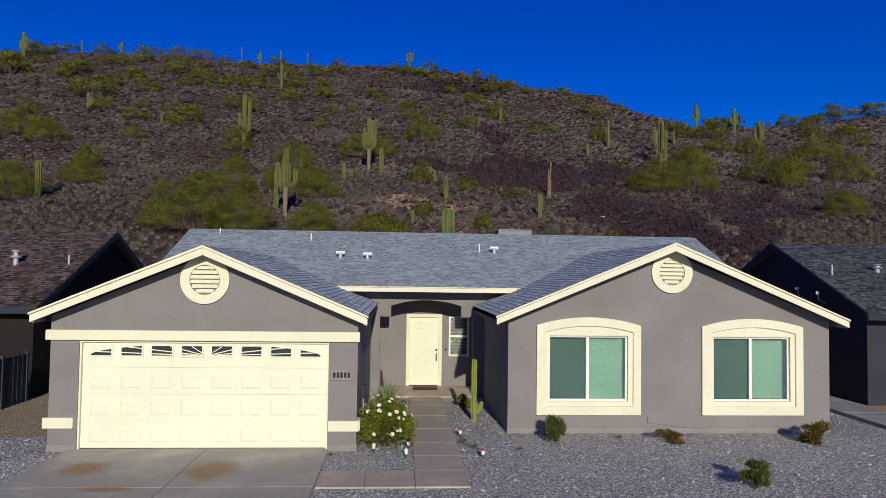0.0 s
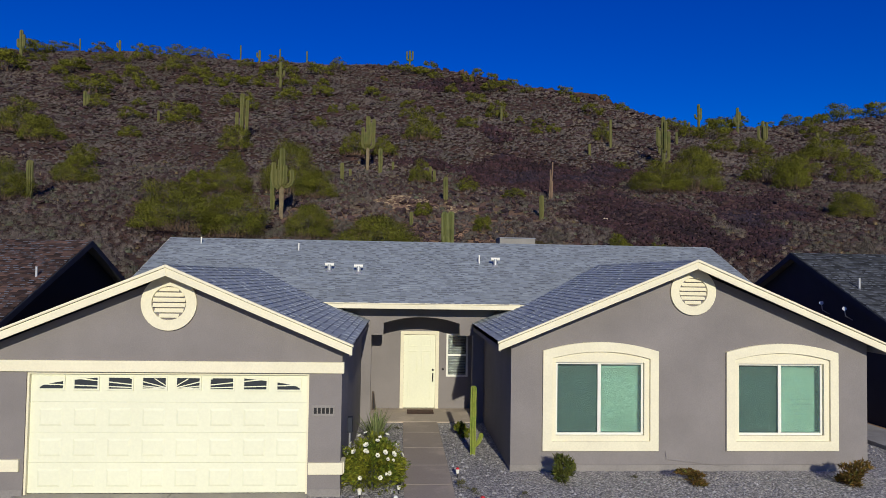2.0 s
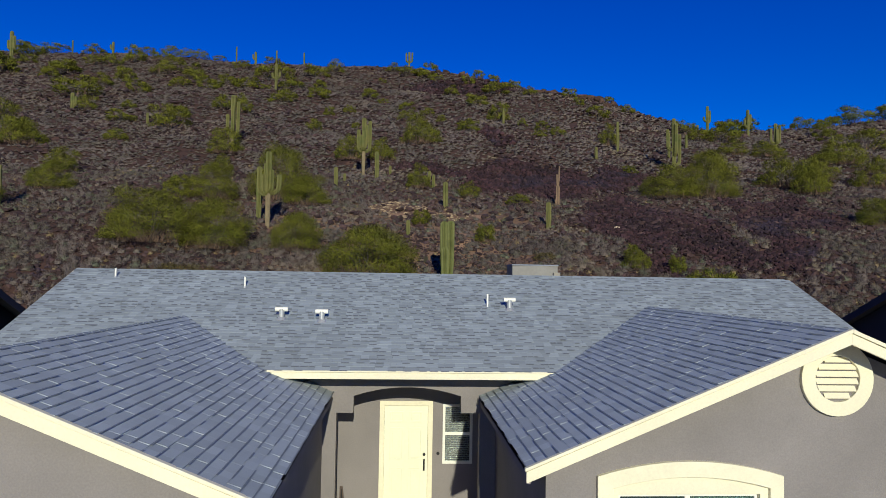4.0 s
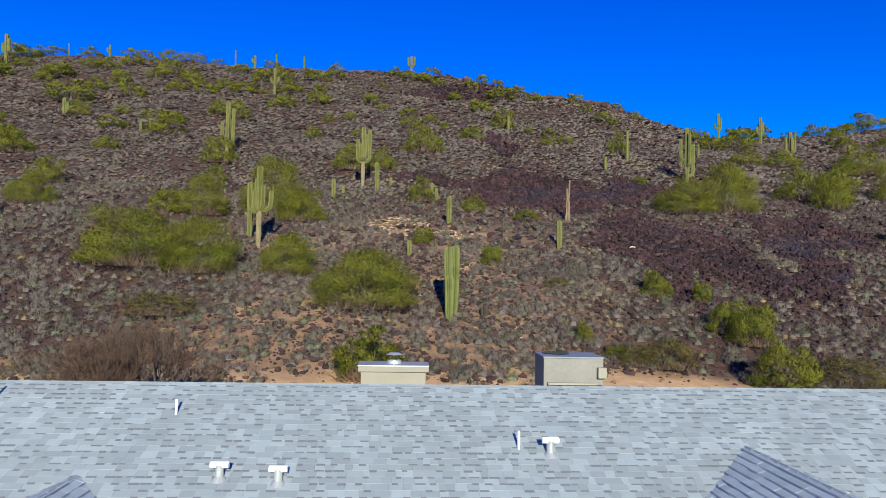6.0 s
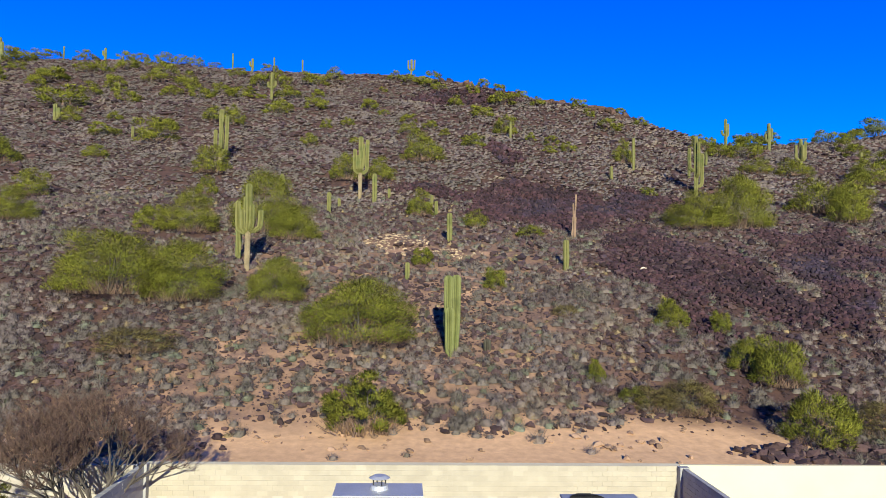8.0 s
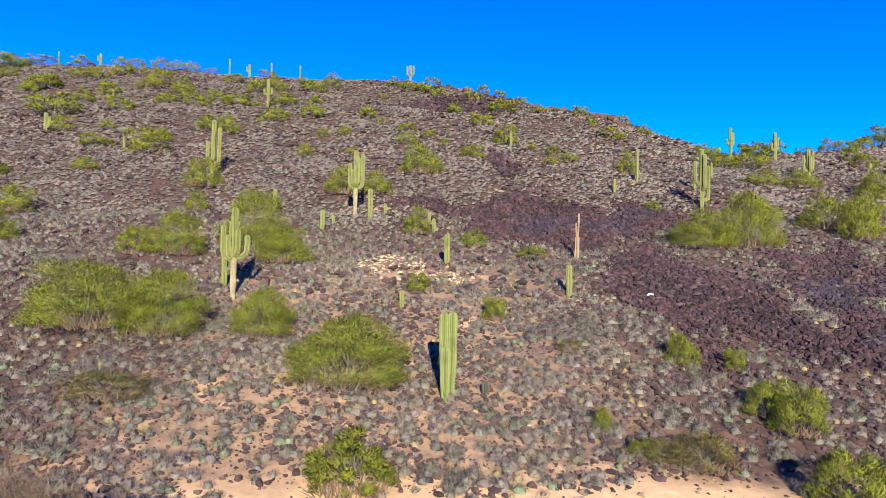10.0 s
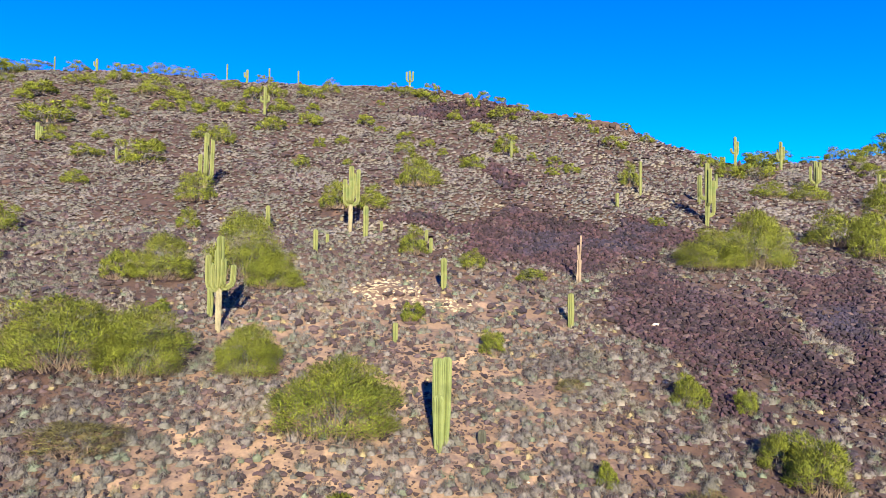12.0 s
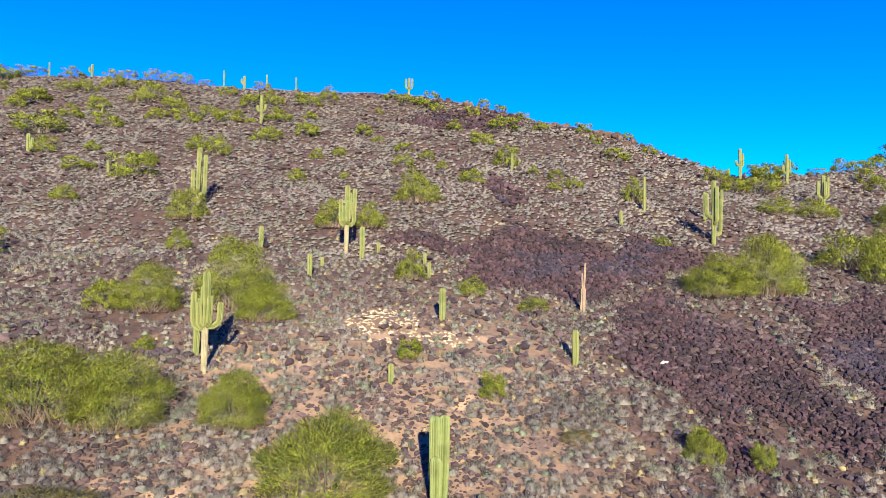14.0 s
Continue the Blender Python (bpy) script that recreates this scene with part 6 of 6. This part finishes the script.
for x, y, h in ((12.8, 45.8, 0.85), (9.0, 51.4, 0.6)):
    brl = thing("barrel_cactus", (x, y, ground_z(x, y)), "small dark barrel cactus among the stones", "cactus", "barrel cacti")
    ob = new("body", ribbed([(0, 0, -0.15), (0, 0, h * 0.35), (0, 0, h * 0.7)], h * 0.27, 12, M_BARREL, "body")); ob.parent = brl

# ---- stones and shrubs of the slope, too many to count ----
rng = np.random.default_rng(77)


def ellipse(x, y, cx, cy, rx, ry, turn=0.0):
    c, s = math.cos(turn), math.sin(turn)
    dx, dy = x - cx, y - cy
    return np.exp(-np.maximum((((dx * c + dy * s) / rx) ** 2 + ((dy * c - dx * s) / ry) ** 2) - 1, 0) * 4)


def scree(x, y):
    """How far a place lies inside the bare stone fields, 0 to 1."""
    wob = 1.6 * np.sin(x * 0.5) + 1.2 * np.sin(y * 0.43 + x * 0.2)
    a = ellipse(x + wob, y + wob, 25, 90, 7.5, 11.5, 0.15)
    b = ellipse(x + wob, y - wob, 38, 92, 9.5, 6.5, 0.3)
    c = ellipse(x + wob, y + wob, 34.5, 63, 6.2, 13.5, 0.1)
    d = ellipse(x - wob, y + wob, 48.5, 65, 17, 4.2, 1.02)
    e = ellipse(x + wob, y, 24, 119, 4, 6) * 0.8
    g = ellipse(x, y + wob, 12, 97, 6, 3.5) * 0.8
    k = ellipse(x + wob, y, 22, 178, 14, 9) * 0.7
    return np.maximum.reduce([a, b, c, d, e, g, k])


# the ground under the stone fields is grit, darkened for the shade between stones
M_GRIT = mat("gap_shade_grit", (0.020, 0.012, 0.013), 0.97, 0.25, 0.5, 8.0, 0.5, 0.04)
ground.data.materials.append(M_GRIT)
mid = np.stack([GX, GY], -1)[:-1, :-1].reshape(-1, 2)
ground.data.polygons.foreach_set("material_index", ((scree(mid[:, 0] + 0.4, mid[:, 1] + 0.4) > 0.55) & (mid[:, 1] < 106)).astype(np.int32))


def pale_field(x, y):
    return np.maximum(ellipse(x + np.sin(y), y, 7.0, 70, 3.2, 3.8), ellipse(x, y, 12, 67.5, 2.4, 1.4))


def bare_soil(x, y):
    """The trodden strip between the block wall and the slope."""
    edge = 37.3 + 1.8 * np.sin(x * 0.35) + 1.6 * np.exp(-((x - 14) / 3.5) ** 2)
    return np.clip((edge - y) / 1.5, 0, 1) * np.clip((x + 4) / 3, 0, 1) * np.clip((29 - x) / 3, 0, 1)


def scatter(x0, x1, y0, y1, per_m2, keep):
    n = int((x1 - x0) * (y1 - y0) * per_m2)
    x, y = rng.uniform(x0, x1, n), rng.uniform(y0, y1, n)
    inside = np.abs(x - 8 - (y * 0.06)) < 0.70 * (y + 16) + 3
    ok = inside & (rng.uniform(0, 1, n) < keep(x, y)) & (y < np.interp(x, X_CREST, Y_CREST) + 2)
    return x[ok], y[ok]


OCTA = np.array([(1, 0, 0), (0, 1, 0), (-1, 0, 0), (0, -1, 0), (0, 0, 1), (0, 0, -1)], dtype=float)
OCTA_F = np.array([(0, 1, 4), (1, 2, 4), (2, 3, 4), (3, 0, 4), (1, 0, 5), (2, 1, 5), (3, 2, 5), (0, 3, 5)])


def stones(name, x, y, size, material, label, sink=0.25, tall=0.75, z=None, small=False):
    """Uneven stones bedded in the ground; small ones have fewer faces."""
    n = len(x)
    shape, faces = (OCTA, OCTA_F) if small else (ICO, ICO_F)
    k = len(shape)
    s = size * rng.uniform(0.55, 1.5, n) ** 1.6
    v = shape[None] * (1 + rng.uniform(-0.52, 0.40, (n, k, 1)))
    ax = np.stack([s * rng.uniform(0.8, 1.3, n), s * rng.uniform(0.7, 1.1, n), s * tall * rng.uniform(0.7, 1.1, n)], 1)
    v = v * ax[:, None, :]
    t = rng.uniform(0, 6.28, n)
    c, q = np.cos(t)[:, None], np.sin(t)[:, None]
    v = np.stack([v[..., 0] * c - v[..., 1] * q, v[..., 0] * q + v[..., 1] * c, v[..., 2]], -1)
    zz = (height(x, y) if z is None else np.full(n, z)) + s * (tall - sink - 0.35)
    v = v + np.stack([x, y, zz], 1)[:, None, :]
    keep = faces[shape[faces][:, :, 2].mean(axis=1) > -0.5]
    f = keep[None] + k * np.arange(n)[:, None, None]
    return tagged(new(name, arrays(name, v.reshape(-1, 3), f.reshape(-1, 3), material)), label, "rocks", kind="stuff")


def shrubs(name, x, y, size, blades, material, label, flat_=0.62):
    """Low domes of twigs: a rough core and short blades standing out of it."""
    n = len(x)
    s = size * rng.uniform(0.6, 1.4, n)
    z = height(x, y)
    base = np.stack([x, y, z], 1)
    core = np.array([(math.cos(a) * r, math.sin(a) * r, h) for r, h, k in ((0.92, -0.12, 6), (0.62, 0.36, 6)) for a in [2 * math.pi * i / k + h for i in range(k)]] + [(0, 0, 0.60)])
    cf = [(i, (i + 1) % 6, 6 + (i + 1) % 6) for i in range(6)] + [(i, 6 + (i + 1) % 6, 6 + i) for i in range(6)] + [(6 + i, 6 + (i + 1) % 6, 12) for i in range(6)]
    if blades < 20:
        core = np.array([(math.cos(a) * 0.9, math.sin(a) * 0.9, -0.1 + 0.22 * (i % 2)) for i, a in enumerate(np.arange(6) * math.pi / 3)] + [(0, 0, 0.70)])
        cf = [(i, (i + 1) % 6, 6) for i in range(6)]
    nc = len(core)
    cv = core[None] * (1 + rng.uniform(-0.25, 0.25, (n, nc, 1))) * 0.5 * (0.62 if blades > 25 else 0.86)
    cv[..., 2] *= flat_ / 0.62
    cv = cv * s[:, None, None] + base[:, None, :]
    cfaces = (np.array(cf)[None] + nc * np.arange(n)[:, None, None]).reshape(-1, 3)
    d = unit(rng.normal(0, 1, (n * blades, 3)))
    d[:, 2] = np.abs(d[:, 2])
    rep = np.repeat(np.arange(n), blades)
    ss = s[rep][:, None]
    p = base[rep] + d * np.array([0.40, 0.40, flat_ * 0.44]) * ss * rng.uniform(0.55, 1.05, (len(d), 1))
    out_ = unit(d * np.array([1, 1, 0.55]))
    way = unit(d * np.array([0.35, 0.35, 0.3]) + np.array([0, 0, 0.75]) + rng.normal(0, 0.5, d.shape))
    side = unit(np.cross(way, out_ + rng.normal(0, 0.3, d.shape)))
    k = 0.010 if blades > 90 else 0.020 if blades > 25 else 0.038 if blades > 5 else 0.060
    L, W = ss * (0.20 if blades > 90 else 0.25) * rng.uniform(0.5, 1.4, (len(d), 1)), ss * k * rng.uniform(0.6, 1.2, (len(d), 1))
    bv = np.stack([p - side * W, p + side * W, p + way * L], axis=1).reshape(-1, 3)
    bf = np.arange(len(bv)).reshape(-1, 3) + nc * n
    cn = np.tile(unit(core * np.array([1, 1, 0.6])), (n, 1)) + rng.normal(0, 0.3, (nc * n, 3))
    bn = np.repeat(unit(out_ + rng.normal(0, 0.32, d.shape)), 3, axis=0)
    me = arrays(name, np.concatenate([cv.reshape(-1, 3), bv]), np.concatenate([cfaces, bf]), material, normals=np.concatenate([unit(cn), bn]))
    return tagged(new(name, me), label, "shrubs", kind="stuff")


M_ROCK = mat("dark_volcanic_rock", (0.048, 0.029, 0.031), 0.9, 0.25, 0.25, 9, 0.4, 0.03, tones=[(0.068, 0.040, 0.036), (0.036, 0.024, 0.030)], each="island", spread=0.5)
M_SCREE = mat("purple_red_scree", (0.031, 0.0165, 0.021), 0.9, 0.22, 0.12, 9, 0.4, 0.03, tones=[(0.046, 0.0215, 0.024), (0.023, 0.0160, 0.025)], each="island", spread=0.6)
M_PALE = mat("pale_caliche_rock", (0.40, 0.30, 0.175), 0.9, 0.2, 1.0, 9, 0.4, 0.03, each="island", spread=0.3)
M_TAN_ROCK = mat("tan_rubble", (0.24, 0.155, 0.10), 0.9, 0.25, 1.0, 9, 0.4, 0.03, each="island", spread=0.4)
M_ORANGE_ROCK = mat("rust_outcrop_rock", (0.075, 0.044, 0.032), 0.9, 0.3, 0.3, 4, 0.5, 0.05, each="island", spread=0.35)
M_SHRUB = mat("grey_brittlebush", (0.143, 0.115, 0.104), 0.9, 0.22, 0.10, 8.0, 0.6, 0.05, tones=[(0.126, 0.109, 0.087), (0.150, 0.120, 0.108), (0.158, 0.126, 0.092)], each="island", spread=0.2)
M_SHRUB_GREEN = mat("grey_green_shrub", (0.105, 0.108, 0.068), 0.9, 0.2, 0.2, 1.6, 0.0, tones=[(0.125, 0.13, 0.085), (0.115, 0.125, 0.09)], each="island", spread=0.25)

open_ = lambda x, y: (1 - scree(x, y)) * (1 - 0.9 * pale_field(x, y)) * (1 - 0.97 * bare_soil(x, y)) * (0.64 + 0.36 * np.sin(x * 0.23 + 1.7 * np.sin(y * 0.11)) * np.sin(y * 0.19 + 0.7)) * (1 - 0.1 * ellipse(x, y, 47, 66, 16, 34))
for y0, y1, xr, per, size, blades in ((32, 58, 50, 2.5, 1.15, 120), (58, 90, 75, 2.6, 1.0, 34), (90, 130, 110, 3.2, 0.95, 10), (130, 232, 175, 2.1, 1.12, 5)):
    x, y = scatter(8 - xr, 8 + xr, y0, y1, per, open_)
    shrubs("brittlebush", x, y, size, blades, M_SHRUB, "low grey brittlebush covering the slope")
x, y = scatter(-50, 66, 33, 95, 0.30, open_)
shrubs("green_brittlebush", x, y, 1.05, 100, M_SHRUB_GREEN, "scattered grey-green shrubs on the slope")
M_STRAW = mat("straw_grass", (0.22, 0.165, 0.085), 0.9, 0.2, 0.3, 3, 0.0, each="island", spread=0.35)
x, y = scatter(-45, 60, 34, 100, 0.24, open_)
shrubs("dry_grass", x, y, 0.8, 100, M_STRAW, "dry straw-coloured grass tufts", 0.8)
loose = lambda x, y: np.clip(0.7 * ellipse(x, y, 47, 66, 18, 34) + 0.45 * ellipse(x, y, -22, 52, 12, 12) + 0.55 + 0.6 * np.sin(x * 0.41 + np.sin(y * 0.3)) * np.sin(y * 0.33 + 1), 0.15, 1) * (1 - bare_soil(x, y)) * (1 - 0.7 * pale_field(x, y))
for y0, y1, xr, per, size in ((33, 60, 50, 8.0, 0.155), (60, 90, 75, 3.0, 0.25), (90, 130, 110, 1.4, 0.34), (130, 230, 175, 0.4, 0.5)):
    x, y = scatter(8 - xr, 8 + xr, y0, y1, per, loose)
    stones("volcanic_rocks", x, y, size, M_ROCK, "dark purple-brown volcanic rocks strewn on the slope", 0.12, 0.75, small=y0 >= 90)
for y0, y1, per, size in ((46, 80, 23.0, 0.135), (76, 106, 13.0, 0.19), (106, 190, 3.2, 0.38)):
    x, y = scatter(-5, 62, y0, y1, per, lambda x, y: np.clip(scree(x, y) * 1.25 - 0.25, 0, 1))
    stones("scree", x, y, size, M_SCREE, "field of dark red volcanic boulders", 0.0, 1.05, small=y0 > 100)
x, y = scatter(-26, 40, 36, 58, 13.0, lambda x, y: (1 - 0.85 * bare_soil(x, y)) * np.clip(0.55 + 0.6 * np.sin(x * 0.9 + 2) * np.sin(y * 0.8), 0.1, 1))
stones("small_rocks", x, y, 0.075, M_ROCK, "small dark stones lying between the shrubs", 0.1, 0.7, small=True)
x, y = scatter(0, 17, 62, 79, 8.0, pale_field)
stones("pale_rocks", x, y, 0.21, M_PALE, "pale cream caliche rocks on the slope", 0.3, 0.45, small=True)
x, y = scatter(-4, 34, 31, 40, 2.6, lambda x, y: np.clip(ellipse(x, y, 18.5, 34.8, 3.2, 1.0) + 0.10 + 0.5 * ellipse(x, y, 3, 35, 5, 1), 0, 1))
stones("rubble", x, y, 0.14, M_TAN_ROCK, "tan rubble on the bare strip")
x, y = scatter(23, 40, 31, 37, 7.0, lambda x, y: ellipse(x, y, 30, 33.4, 6, 1.3))
stones("dark_rubble", x, y, 0.25, M_ROCK, "heap of dark rocks behind the rear wall")
for cx, cy, k, s in ((55.0, 163.5, 46, 0.62), (45.8, 174.6, 20, 0.5), (20.0, 196.0, 16, 0.6), (37, 183, 14, 0.6), (60, 157, 10, 0.5), (30, 188, 12, 0.5)):
    x, y = rng.normal(cx, 2.4, k), rng.normal(cy, 1.6, k)
    stones("rock_outcrop", x, y, s, M_ORANGE_ROCK, "rust-coloured rock outcrop near the crest", 0.15, 0.9)
for x, y, s in ((29.2, 62.8, 0.27), (14.9, 42.4, 0.15), (14.0, 39.9, 0.15), (-5.3, 58.0, 0.15)):
    stones("white_boulder", np.array([x]), np.array([y]), s, mat("whitish_rock", (0.55, 0.45, 0.33), 0.9, 0.15, 2, 9, 0.3), "single whitish boulder on the slope")
# loose gravel stones of the front yard
M_PEBBLE = mat("grey_pebble", (0.33, 0.325, 0.325), 0.95, 0.15, 2, 40, 0.0, each="island", spread=0.4)
n = 13000
x, y = rng.uniform(-6, 19, n), rng.uniform(-4.5, 6, n)
ok = ((y < 1.1) & ((x < -0.3) | (x > 7.6) | ((x > 5.0) & (y < -2.5)) | ((x > 5.6) & (x < 6.55) & (y > -1.4)))) | ((y >= 1.1) & (y < 5.9) & (((x > 5.6) & (x < 6.55)) | ((x > 7.6) & (x < 8.7)) | (x > 16.5)))
stones("gravel", x[ok], y[ok], 0.022, M_PEBBLE, "loose blue-grey gravel stones", z=-0.036, small=True)
